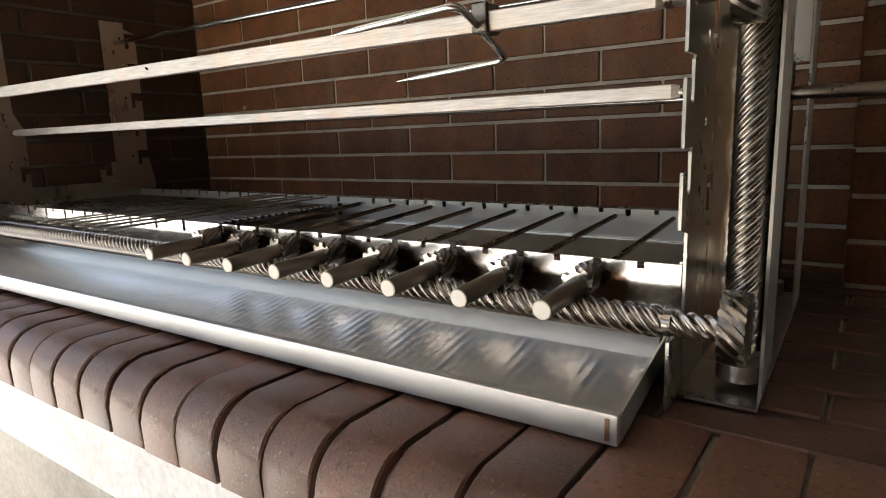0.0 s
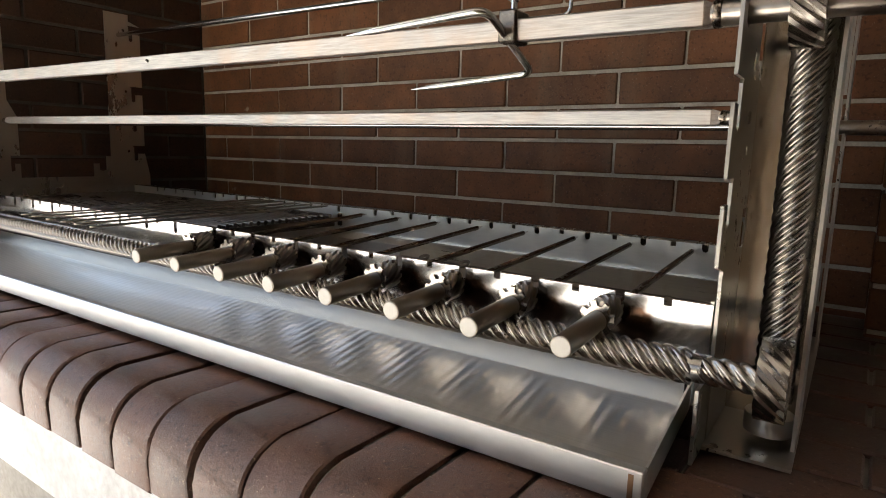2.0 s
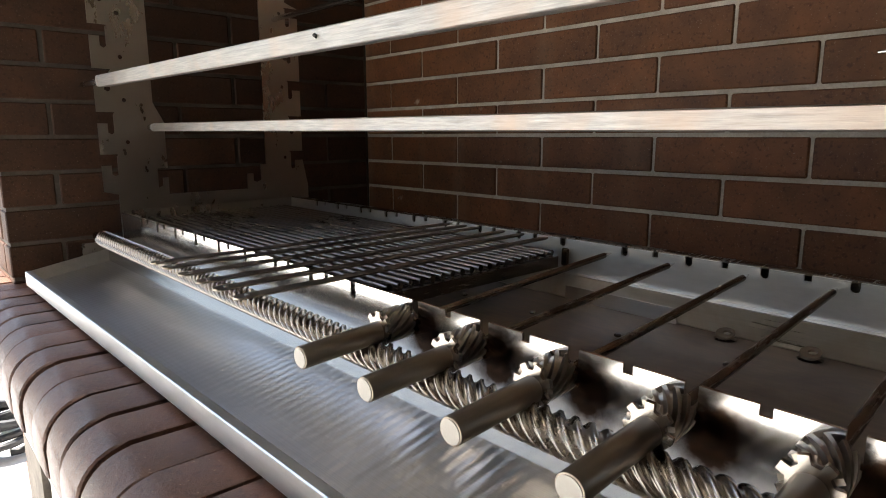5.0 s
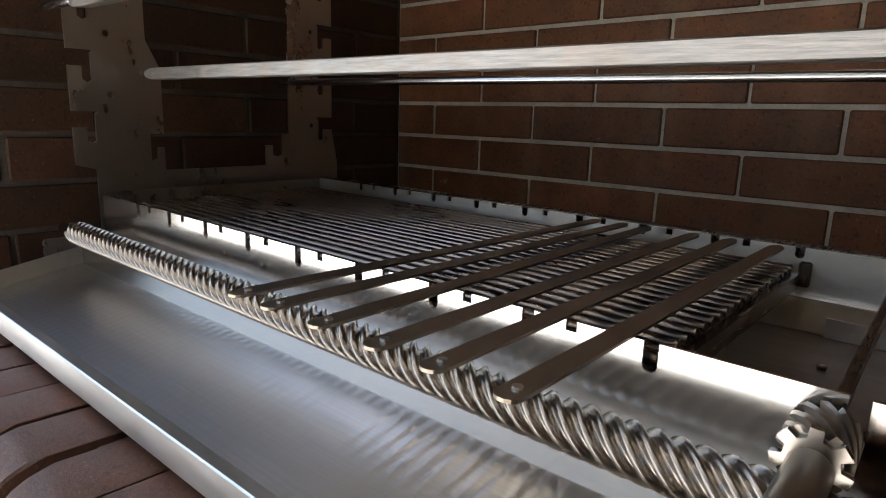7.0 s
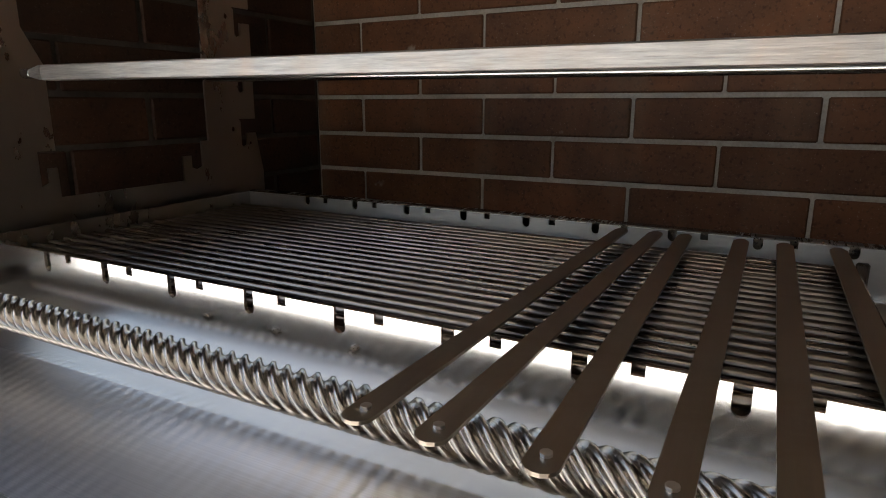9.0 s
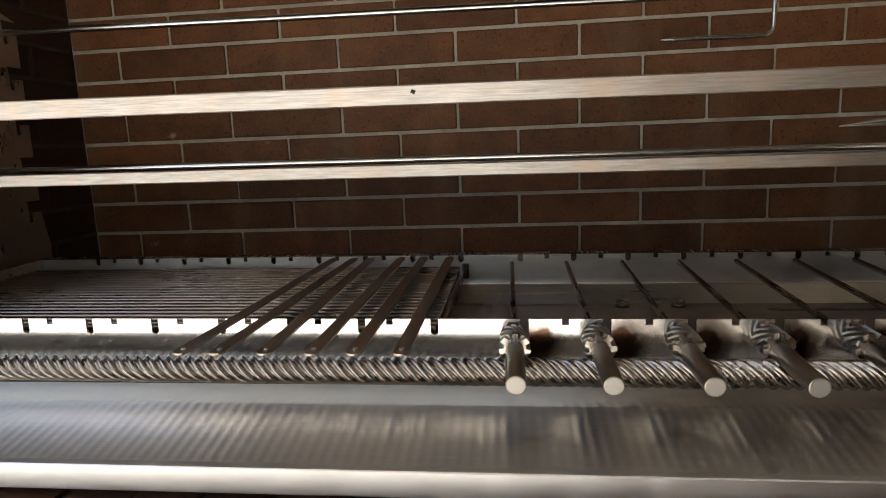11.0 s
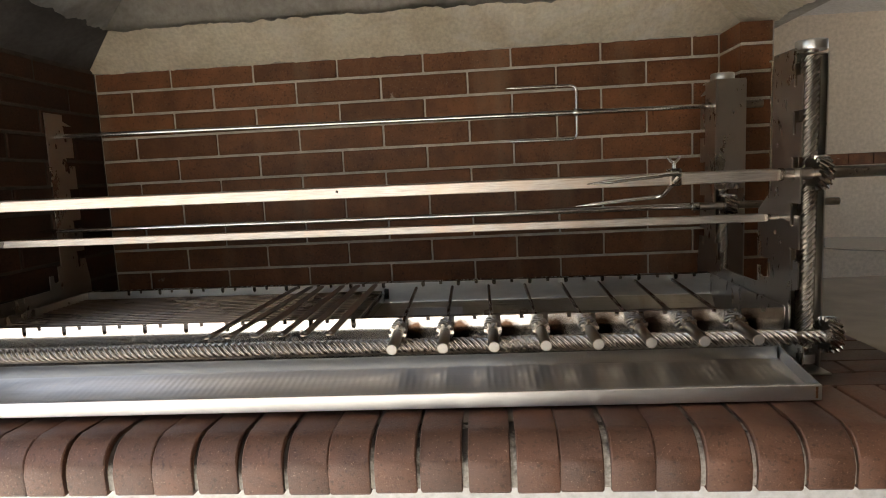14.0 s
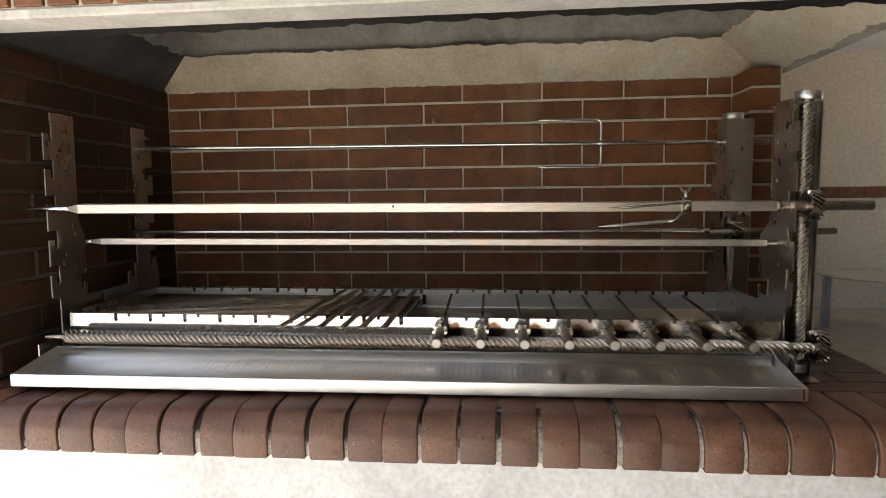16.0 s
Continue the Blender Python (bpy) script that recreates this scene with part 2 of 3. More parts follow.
GROUND = rough_material("pale ground", (0.58, 0.57, 0.545), (0.77, 0.76, 0.735), 1.5, 0.9, 0.006)
HOSE = plain_material("black rubber", (0.02, 0.02, 0.022), 0.45)
GLASS = plain_material("pale table top", (0.5, 0.45, 0.38), 0.08, 0.0, 0.05)
TABLE_LEG = plain_material("grey painted steel", (0.45, 0.47, 0.52), 0.35)

# ---- building helpers ----
GRILL = pose(0, 0, 0, 0, 0, 1.44) @ Matrix.Translation((0.75, 0, 0)) @ pose(0, 0, 0, 0, 0.36, 0) @ Matrix.Translation((-0.75, 0, 0))
# the firebox, its worm and its grate are turned a little against their stand
FIREBOX = GRILL @ Matrix.Translation((0.95, -0.7, 0)) @ pose(0, 0, 0, 0, 0, -0.72) @ Matrix.Translation((-0.95, 0.7, 0))
BASES = {}


def thing(name, base, label, category, group="", grill=True, frame_of=None):
    """An Empty at a thing's base; grill: whether its numbers are along the grill, which stands askew, or along the walls."""
    ob = new(name)
    ob.empty_display_size = 0.02
    m = Matrix.Translation(base)
    ob.matrix_basis = ((frame_of or GRILL) @ m) if grill else m
    BASES[ob] = Vector(base)
    return tagged(ob, label, category, group)


def root(ob):
    while ob.parent:
        ob = ob.parent
    return ob


def to_mesh(name, bm, material, smooth=0.0):
    me = bpy.data.meshes.new(name)
    bmesh.ops.recalc_face_normals(bm, faces=bm.faces)
    if smooth:
        for f in bm.faces:
            f.smooth = True
        for e in bm.edges:
            if len(e.link_faces) == 2 and e.calc_face_angle(0) > radians(smooth):
                e.smooth = False
    bm.to_mesh(me)
    bm.free()
    me.materials.append(material)
    return me


def part(name, bm, material, parent, label="", smooth=35.0):
    """Links a bmesh, in its thing's numbers, as one mesh under a thing or a part."""
    bmesh.ops.translate(bm, verts=bm.verts, vec=-BASES[root(parent)])
    ob = new(name, to_mesh(name, bm, material, smooth))
    ob.parent = parent
    return tagged(ob, label)


def structure(name, bm, material, label, category):
    ob = new(name, to_mesh(name, bm, material, 0))
    return tagged(ob, label, category, kind="structure")


def box(x0, x1, y0, y1, z0, z1, bevel=0.0, bm=None, segments=1):
    bm = bm or bmesh.new()
    v = bmesh.ops.create_cube(bm, size=1, matrix=Matrix.Translation(((x0 + x1) / 2, (y0 + y1) / 2, (z0 + z1) / 2)) @ Matrix.Diagonal((x1 - x0, y1 - y0, z1 - z0, 1)))["verts"]
    if bevel:
        edges = {e for q in v for e in q.link_edges}
        bmesh.ops.bevel(bm, geom=list(edges), offset=bevel, segments=segments, affect="EDGES", profile=0.6)
    return bm


def rod(a, b, r, n=16, r2=None, bm=None, bevel=0.0):
    """A round bar from a to b."""
    bm = bm or bmesh.new()
    a, b = Vector(a), Vector(b)
    m = Matrix.Translation((a + b) / 2) @ (b - a).to_track_quat("Z", "Y").to_matrix().to_4x4()
    v = bmesh.ops.create_cone(bm, cap_ends=True, segments=n, radius1=r, radius2=r if r2 is None else r2, depth=(b - a).length, matrix=m)["verts"]
    if bevel:
        edges = [e for e in {e for q in v for e in q.link_edges} if len(e.link_faces) == 2 and e.calc_face_angle(0) > 0.9]
        bmesh.ops.bevel(bm, geom=edges, offset=bevel, segments=2, affect="EDGES", profile=0.5)
    return bm


def tube(points, r, n=10, bm=None, taper=None):
    """A bent round bar through points; taper: the end radii."""
    bm = bm or bmesh.new()
    pts = [Vector(p) for p in points]
    rings = []
    up = Vector((0.13, 0.31, 0.94))
    for i, p in enumerate(pts):
        d = (pts[min(i + 1, len(pts) - 1)] - pts[max(i - 1, 0)]).normalized()
        s = d.cross(up).normalized()
        q = s.cross(d).normalized()
        k = taper(i / (len(pts) - 1)) if taper else 1.0
        rings.append([bm.verts.new(p + r * k * (math.cos(2 * math.pi * j / n) * s + math.sin(2 * math.pi * j / n) * q)) for j in range(n)])
    for a, b in zip(rings, rings[1:]):
        for j in range(n):
            bm.faces.new((a[j], a[(j + 1) % n], b[(j + 1) % n], b[j]))
    bm.faces.new(rings[0][::-1]), bm.faces.new(rings[-1])
    return bm


def bent(points, radius, steps=6):
    """Points of a polyline with its corners rounded."""
    pts = [Vector(p) for p in points]
    out = [pts[0]]
    for a, b, c in zip(pts, pts[1:], pts[2:]):
        p, q = b + (a - b).normalized() * radius, b + (c - b).normalized() * radius
        out += [(1 - t) ** 2 * p + 2 * t * (1 - t) * b + t * t * q for t in [k / steps for k in range(steps + 1)]]
    return out + [pts[-1]]


def circle(cx, cy, r, n=14):
    return [(cx + r * math.cos(2 * math.pi * k / n), cy + r * math.sin(2 * math.pi * k / n)) for k in range(n)]


def plate(outline, holes, thickness, place):
    """A sheet cut to an outline with holes; place maps its (a, b, depth) to x, y, z."""
    bm = bmesh.new()
    edges = []
    for loop in [outline, *holes]:
        vs = [bm.verts.new((*p, 0)) for p in loop]
        edges += [bm.edges.new((p, q)) for p, q in zip(vs, vs[1:] + vs[:1])]
    bmesh.ops.triangle_fill(bm, use_beauty=True, use_dissolve=True, edges=edges, normal=(0, 0, 1))
    faces = list(bm.faces)
    ext = bmesh.ops.extrude_face_region(bm, geom=faces)["geom"]
    bmesh.ops.translate(bm, verts=[g for g in ext if isinstance(g, bmesh.types.BMVert)], vec=(0, 0, thickness))
    for v in bm.verts:
        v.co = Vector(place(*v.co))
    return bm


def screw(length, r_in, r_out, starts, ridge, place, n=48, per=3, hand=1):
    """A threaded shaft along its own axis; ridge: the step from one ridge to the next."""
    bm = bmesh.new()
    rows = max(2, int(length / ridge * per))
    n = starts * 8
    rings = []
    for i in range(rows + 1):
        s = length * i / rows
        ring = []
        for j in range(n):
            a = 2 * math.pi * j / n - hand * 2 * math.pi * s / (ridge * starts)
            w = 0.5 + 0.5 * math.cos(starts * 2 * math.pi * j / n)
            r = r_in + (r_out - r_in) * min(1, w * 1.15) ** 1.5
            ring.append(bm.verts.new(place(r * math.cos(a), r * math.sin(a), s)))
        rings.append(ring)
    for p, q in zip(rings, rings[1:]):
        for j in range(n):
            bm.faces.new((p[j], p[(j + 1) % n], q[(j + 1) % n], q[j]))
    bm.faces.new(rings[0][::-1]), bm.faces.new(rings[-1])
    return bm


def gear(length, r_in, r_out, teeth, twist, place, rows=6):
    """A helical gear with square-cut teeth, twisted by so many radians along its length."""
    bm = bmesh.new()
    rings = []
    for i in range(rows + 1):
        s, ring = i / rows, []
        for k in range(teeth):
            for f, r in ((0.0, r_in), (0.42, r_in), (0.52, r_out), (0.9, r_out)):
                a = 2 * math.pi * (k + f) / teeth + twist * s
                ring.append(bm.verts.new(place(r * math.cos(a), r * math.sin(a), length * s)))
        rings.append(ring)
    m = len(rings[0])
    for p, q in zip(rings, rings[1:]):
        for j in range(m):
            bm.faces.new((p[j], p[(j + 1) % m], q[(j + 1) % m], q[j]))
    bm.faces.new(rings[0][::-1]), bm.faces.new(rings[-1])
    return bm


# ---- the brick fireplace ----
ROW, HALF, TOP, DECK = 0.0699, 0.1285, 1.655, 0.892
JOINT = 0.0078
L7 = 1.11
WEST, EAST, FRONT = -0.752, 1.10, -0.868

back = structure("wall_north", box(WEST - 0.25, 1.188, 0.004, 0.16, 0, 1.72), MORTAR, "brown clinker brick back wall with pale mortar joints", "wall")
west = structure("wall_west", box(WEST - 0.20, WEST - 0.004, FRONT + 0.004, 0.004, 0, 1.72), SHADE_JOINT, "brown clinker brick side wall in deep shade", "wall")
pier = structure("pillar_east", box(EAST + 0.004, 1.186, -0.148, 0.004, DECK, TOP), MORTAR, "short brown brick return beside the back wall", "pillar")

MESHES = {}


def brick_mesh(kind, sx, sy, sz, material):
    key = (kind, material.name, round(sx, 4), round(sy, 4), round(sz, 4))
    if key not in MESHES:
        MESHES[key] = to_mesh(kind, box(-sx / 2, sx / 2, -sy / 2, sy / 2, -sz / 2, sz / 2, 0.0022), material, 0)
    return MESHES[key]


def lay(parent, x0, x1, y0, y1, z0, z1, material=None, jitter=0.0012):
    """One brick, as a piece of the wall that it is in."""
    ob = new("brick", brick_mesh("brick", x1 - x0, y1 - y0, z1 - z0, material or WALL_BRICK))
    ob.parent = parent
    ob.location = ((x0 + x1) / 2 + random.uniform(-1, 1) * jitter * 0.5, (y0 + y1) / 2 + random.uniform(-1, 1) * jitter, (z0 + z1) / 2)
    ob.rotation_euler = [random.uniform(-1, 1) * 0.0022 for _ in range(3)]


def lay_walls():
    for j in range(-1, 12):
        z1 = L7 + ROW * (7 - j) - JOINT / 2
        z0 = z1 - ROW + JOINT
        if j == -1:
            z0, z1 = L7 + ROW * 7 + JOINT / 2, TOP
        else:
            z1 = L7 + ROW * (7 - j) - JOINT / 2
            z0 = L7 + ROW * (6 - j) + JOINT / 2
        if z1 < DECK - 0.05:
            continue
        odd = (j % 2 == 0)
        # back wall: the row under line j has its upright joints at odd or even halves
        for k in range(-9, 12):
            if (k % 2 == 0) == odd:
                continue
            x0, x1 = HALF * k + 0.0027, HALF * (k + 2) - 0.0027
            x0, x1 = max(x0, WEST), min(x1, EAST)
            if x1 - x0 > 0.03:
                lay(back, x0, x1, 0.0, 0.06, z0, z1)
        # west wall
        for k in range(-1, 5):
            y1 = -0.006 - 0.257 * k + (0.1285 if odd else 0)
            y0 = y1 - 0.257 + JOINT
            y0, y1 = max(y0, FRONT), min(y1, -0.004)
            if y1 - y0 > 0.03:
                lay(west, WEST - 0.06, WEST, y0, y1, z0, z1, SHADE_BRICK)
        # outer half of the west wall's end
        lay(west, WEST - 0.20, WEST - 0.067, FRONT, FRONT + 0.1, z0, z1, SHADE_BRICK)
        # east return
        lay(pier, EAST, EAST + 0.082, -0.152, -0.004, z0, z1)


# hood: plaster collar, concrete throat and the beam over the front
def ring_band(x0, x1, y0, y1, z0, X0, X1, Y0, Y1, z1, rough=0.0, n=40):
    """Sloping inner faces between a lower and an upper rectangle, with a ragged edge."""
    bm = bmesh.new()
    low = [(x0, y1), (x1, y1), (x1, y0), (x0, y0)]
    high = [(X0, Y1), (X1, Y1), (X1, Y0), (X0, Y0)]
    loops = []
    for pts, z in ((low, z0), (high, z1)):
        loop = []
        for (ax, ay), (bx, by), (lx, ly), (hx, hy) in zip(pts, pts[1:] + pts[:1], low, high):
            for k in range(n):
                t = k / n
                at = Vector((ax + (bx - ax) * t, ay + (by - ay) * t, z))
                w = rough * (0.6 * noise.noise(at * 14) + 0.5 * noise.noise(at * 45) + 0.25 * noise.noise(at * 110)) if 0 < k else 0
                # the ragged edge runs within the slope: along the side's own fall
                fall = Vector((hx - lx, 0, z1 - z0)) if abs(bx - ax) < abs(by - ay) else Vector((0, hy - ly, z1 - z0))
                loop.append(bm.verts.new(at + fall.normalized() * w * 1.3))
        loops.append(loop)
    a, b = loops
    for k in range(len(a)):
        bm.faces.new((a[k], a[(k + 1) % len(a)], b[(k + 1) % len(b)], b[k]))
    ext = bmesh.ops.solidify(bm, geom=list(bm.faces), thickness=-0.03)
    return bm


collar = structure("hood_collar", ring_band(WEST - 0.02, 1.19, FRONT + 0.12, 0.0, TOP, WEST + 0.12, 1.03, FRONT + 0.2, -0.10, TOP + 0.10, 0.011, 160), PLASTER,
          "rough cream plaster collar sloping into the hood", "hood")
# west and front faces carry their shade as a darker concrete colour
collar.data.materials.append(SHADED_CONCRETE)
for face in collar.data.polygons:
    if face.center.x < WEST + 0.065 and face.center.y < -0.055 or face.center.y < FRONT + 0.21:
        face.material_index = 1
structure("hood_throat", ring_band(WEST + 0.06, 1.09, FRONT + 0.14, -0.05, TOP + 0.09, 0.0, 0.5, -0.55, -0.3, TOP + 0.75), CONCRETE,
          "grey concrete chimney hood seen from below", "hood")
structure("chimney_cap", box(-0.1, 0.6, -0.6, -0.25, TOP + 0.74, TOP + 0.8), CONCRETE, "concrete top that closes the hood", "hood")
beam = structure("beam_front", box(WEST - 0.2, 2.2, FRONT, FRONT + 0.10, TOP + 0.008, TOP + 0.028, 0.004), BEAM_PLASTER, "pale plastered beam over the fireplace opening", "beam")
upper = structure("wall_over_beam", box(WEST - 0.2, 2.2, FRONT + 0.006, FRONT + 0.12, TOP + 0.029, 2.75), MORTAR, "brick face above the front beam", "wall")
structure("beam_east", box(1.19, 1.245, FRONT + 0.13, 0.16, TOP + 0.002, TOP + 0.035, 0.004), CONCRETE, "rough plastered lintel over the open side", "beam")
structure("wall_over_side", box(1.195, 1.24, FRONT + 0.12, 0.16, TOP + 0.036, 2.75), PLASTER, "plastered side of the hood", "wall")

# counter with a bullnose brick rim
deck = structure("counter", box(WEST - 0.3, 1.24, -0.86, 0.004, 0.70, DECK - 0.006), DARK_JOINT, "brick counter under the grill", "counter")
RIM_STEP, RIM_FRONT, RIM_LOW = 0.0727, -0.945, 0.803


def rim_profile(inset, y_back):
    r = 0.05
    f, t, b = RIM_FRONT + inset, DECK - inset, RIM_LOW + inset * 0.5
    arc = [(f + r - r * math.sin(a), t - r + r * math.cos(a)) for a in [math.pi / 2 * k / 8 for k in range(9)]]
    return [(y_back, b), (y_back, t)] + arc + [(f, b + 0.004), (f + 0.004, b)]


def extrude_profile(profile, x0, x1, bevel=0.0):
    bm = bmesh.new()
    a = [bm.verts.new((x0, *p)) for p in profile]
    b = [bm.verts.new((x1, *p)) for p in profile]
    n = len(a)
    for k in range(n):
        bm.faces.new((a[k], a[(k + 1) % n], b[(k + 1) % n], b[k]))
    bm.faces.new(a[::-1]), bm.faces.new(b)
    if bevel:
        edges = [e for f in bm.faces if abs(f.normal.x) > 0.9 or len(f.verts) > 4 for e in f.edges]
        bmesh.ops.bevel(bm, geom=list(set(edges)), offset=bevel, segments=1, affect="EDGES")
    return bm


rim = structure("rim_bed", extrude_profile(rim_profile(0.008, -0.745), WEST - 0.3, 1.24), RIM_JOINT, "rounded brick rim along the counter's front edge", "counter edge")
w = RIM_STEP - 0.0066
rim_mesh = to_mesh("rim_brick", extrude_profile(rim_profile(0.0, -0.742), -w / 2, w / 2, 0.0022), RIM_BRICK, 35)


def lay_rim():
    for k in range(-18, 13):
        ob = new("rim_brick", rim_mesh)
        ob.parent = rim
        ob.location = (0.311 + RIM_STEP * (k + 0.5) + random.uniform(-0.0012, 0.0012), random.uniform(-0.0015, 0.0015), random.uniform(-0.001, 0.001))
        ob.rotation_euler = (0, 0, random.uniform(-0.004, 0.004))
    # flat courses behind the rim, beside and under the grill
    for r in range(10):
        y1 = -0.742 + 0.0705 * (r + 1)
        for k in range(-1, 9):
            x1 = 1.24 - 0.257 * k - (0.1285 if r % 2 else 0)
            x0 = x1 - 0.2535
            x1 = min(x1, 1.24)
            if x1 - x0 > 0.04 and x0 > WEST - 0.15:
                lay(deck, x0, x1, y1 - 0.0665, y1, DECK - 0.05, DECK, DECK_BRICK)


structure("beam_apron", box(WEST - 0.2, 1.235, -0.907, -0.86, 0.662, 0.7995, 0.004), WHITE_PLASTER, "whitewashed plaster beam below the brick rim", "beam")
structure("base_wall", box(WEST + 0.1, 1.2, -0.80, 0.004, 0.0, 0.70), CONCRETE, "grey concrete base under the counter", "wall")
leg_pier = structure("pillar_base", box(-1.05, -0.84, -0.85, -0.60, 0.0, 0.70), MORTAR, "brick pier under the counter's end", "pillar")
structure("post_base", box(-0.835, -0.70, -0.85, -0.80, 0.0, 0.70, 0.003), WHITE_PLASTER, "whitewashed post under the counter", "post")

# ground, porch floor, far room
structure("ground", box(-60, 60, -60, 60, -0.2, -0.004), GROUND, "pale sunlit concrete yard", "ground")
structure("floor", box(1.3, 7.0, -0.6, 5.0, -0.003, 0.004), FLOOR_TILE, "glossy tan floor of the room beyond", "floor")
structure("wall_far", box(-1.2, 7.0, 5.0, 5.2, 0, 2.9), ROOM_PAINT, "plain beige painted wall of the room beyond", "wall")
# unseen wall; its opening is added to brighten the far room
structure("wall_east", plate([(-2.7, 0), (5.2, 0), (5.2, 2.75), (-2.7, 2.75)], [[(2.6, 0.2), (4.9, 0.2), (4.9, 2.65), (2.6, 2.65)]], 0.2, lambda a, b, d: (7.0 + d, a, b)), ROOM_PAINT,
          "unseen beige side wall with an opening added to let daylight in", "wall")
# assumed ceiling, added to keep sun and sky off the fireplace
structure("ceiling", box(-1.35, 7.2, -2.7, 5.2, 2.75, 2.9), CEILING_PAINT, "plain pale ceiling added over the porch to hold off sky light", "ceiling")
# unseen beam, added only to narrow the sky over the open front
structure("beam_sky_block", box(-1.35, 0.68, -2.85, -2.7, 2.1, 2.75), PORCH_WALL, "unseen beam added along the open front to cut the sky", "beam")
structure("wall_south", box(0.68, 7.2, -2.9, -2.7, 0, 2.75), PORCH_WALL, "plain brown plastered wall closing the porch", "wall")
# two added screens that hide the low blue sky, not known walls
structure("yard_screen", box(-14, 4, -9.2, -9.0, 0, 3.4), YARD_SCREEN, "plain pale olive screen added across the yard against the low sky", "wall")
structure("yard_screen_west", box(-14.2, -14, -9.2, 6, 0, 3.0), YARD_SCREEN, "plain pale olive screen added beside the yard against the low sky", "wall")
structure("wall_porch", box(-1.35, -1.2, 0.4, 5.0, 0, 2.75), ROOM_PAINT, "plain wall closing the porch behind the fireplace", "wall")
structure("floor_porch", box(-1.35, 1.3, -1.15, -0.6, -0.003, 0.003), FLOOR_TILE, "tan porch floor before the fireplace", "floor")
structure("floor_hall", box(1.3, 7.0, -2.5, -0.6, -0.003, 0.003), FLOOR_TILE, "tan porch floor beside the fireplace", "floor")
band = structure("trim", box(1.4, 7.0, 4.975, 5.0, 1.20, 1.32), WALL_BRICK, "narrow brick band along the beige wall", "trim")

# ---- the grill ----
B = DECK + 0.004


def tray():
    t = thing("grease_tray", (0.135, -0.78, B), "long shallow brushed stainless tray lying on the brick rim", "tray")
    x0, x1, y0, y1, z = -0.682, 0.951, -0.842, -0.697, 0.898
    rise = 0.025
    sheet = part("floor_sheet", plate([(y0, z), (y1, z + rise), (y1, z + rise + 0.002), (y0, z + 0.002)], [], x1 - x0, lambda a, b, d: (x0 + d, a, b)), BRUSHED, t, "brushed floor of the tray", 0)
    uv = sheet.data.uv_layers.new(name="brushing")
    for loop in sheet.data.loops:
        co = sheet.data.vertices[loop.vertex_index].co
        uv.data[loop.index].uv = (co.y + 0.3, co.x)
    part("front_lip", box(x0, x1, y0 - 0.0015, y0 + 0.010, z - 0.001, z + 0.026, 0.0012), LIP, t, "pale brushed front lip")
    part("back_lip", box(x0 + 0.004, x1 - 0.006, y1 - 0.002, y1, z + rise, z + 0.051), LIP_BACK, t, "bright upright back lip")
    for sx in (x0, x1 - 0.002):
        part("side_lip", plate([(y0 + 0.01, z), (y1, z + rise), (y1, z + 0.051), (y0 + 0.01, z + 0.026)], [], 0.002, lambda a, b, d: (sx + d, a, b)), STEEL, t)
    part("weld_mark", box(x1 - 0.011, x1 - 0.007, y0 - 0.0022, y0 - 0.0014, z + 0.003, z + 0.023), SCORCH_TINT, t, "brown weld tint")


def rail_outline(x0, x1, z0, z1, deep, small, drop=0.02, width=0.0095):
    """A rail's face, its top edge cut by deep round-bottomed slots and small nicks."""
    cuts = sorted([(c, 0) for c in deep] + [(c, 1) for c in small], reverse=True)
    out = [(x0, z0), (x1, z0), (x1, z1)]
    for c, kind in cuts:
        if kind:
            out += [(c + 0.004, z1), (c + 0.004, z1 - 0.007), (c - 0.004, z1 - 0.007), (c - 0.004, z1)]
        else:
            h = width / 2
            out += [(c + h, z1), (c + h, z1 - drop + h)]
            out += [(c + h * math.cos(a), z1 - drop + h - h * math.sin(a)) for a in [math.pi * k / 6 for k in range(1, 6)]]
            out += [(c - h, z1 - drop + h), (c - h, z1)]
    return out + [(x0, z1)]


SLOTS = [-0.548 + 0.0855 * k for k in range(9)] + [0.239 + 0.0911 * k for k in range(8)]
NICKS = [s + 0.033 for s in SLOTS if s < 0.13] + [s + 0.0455 for s in SLOTS if s > 0.2]
Z_RAIL = 1.022


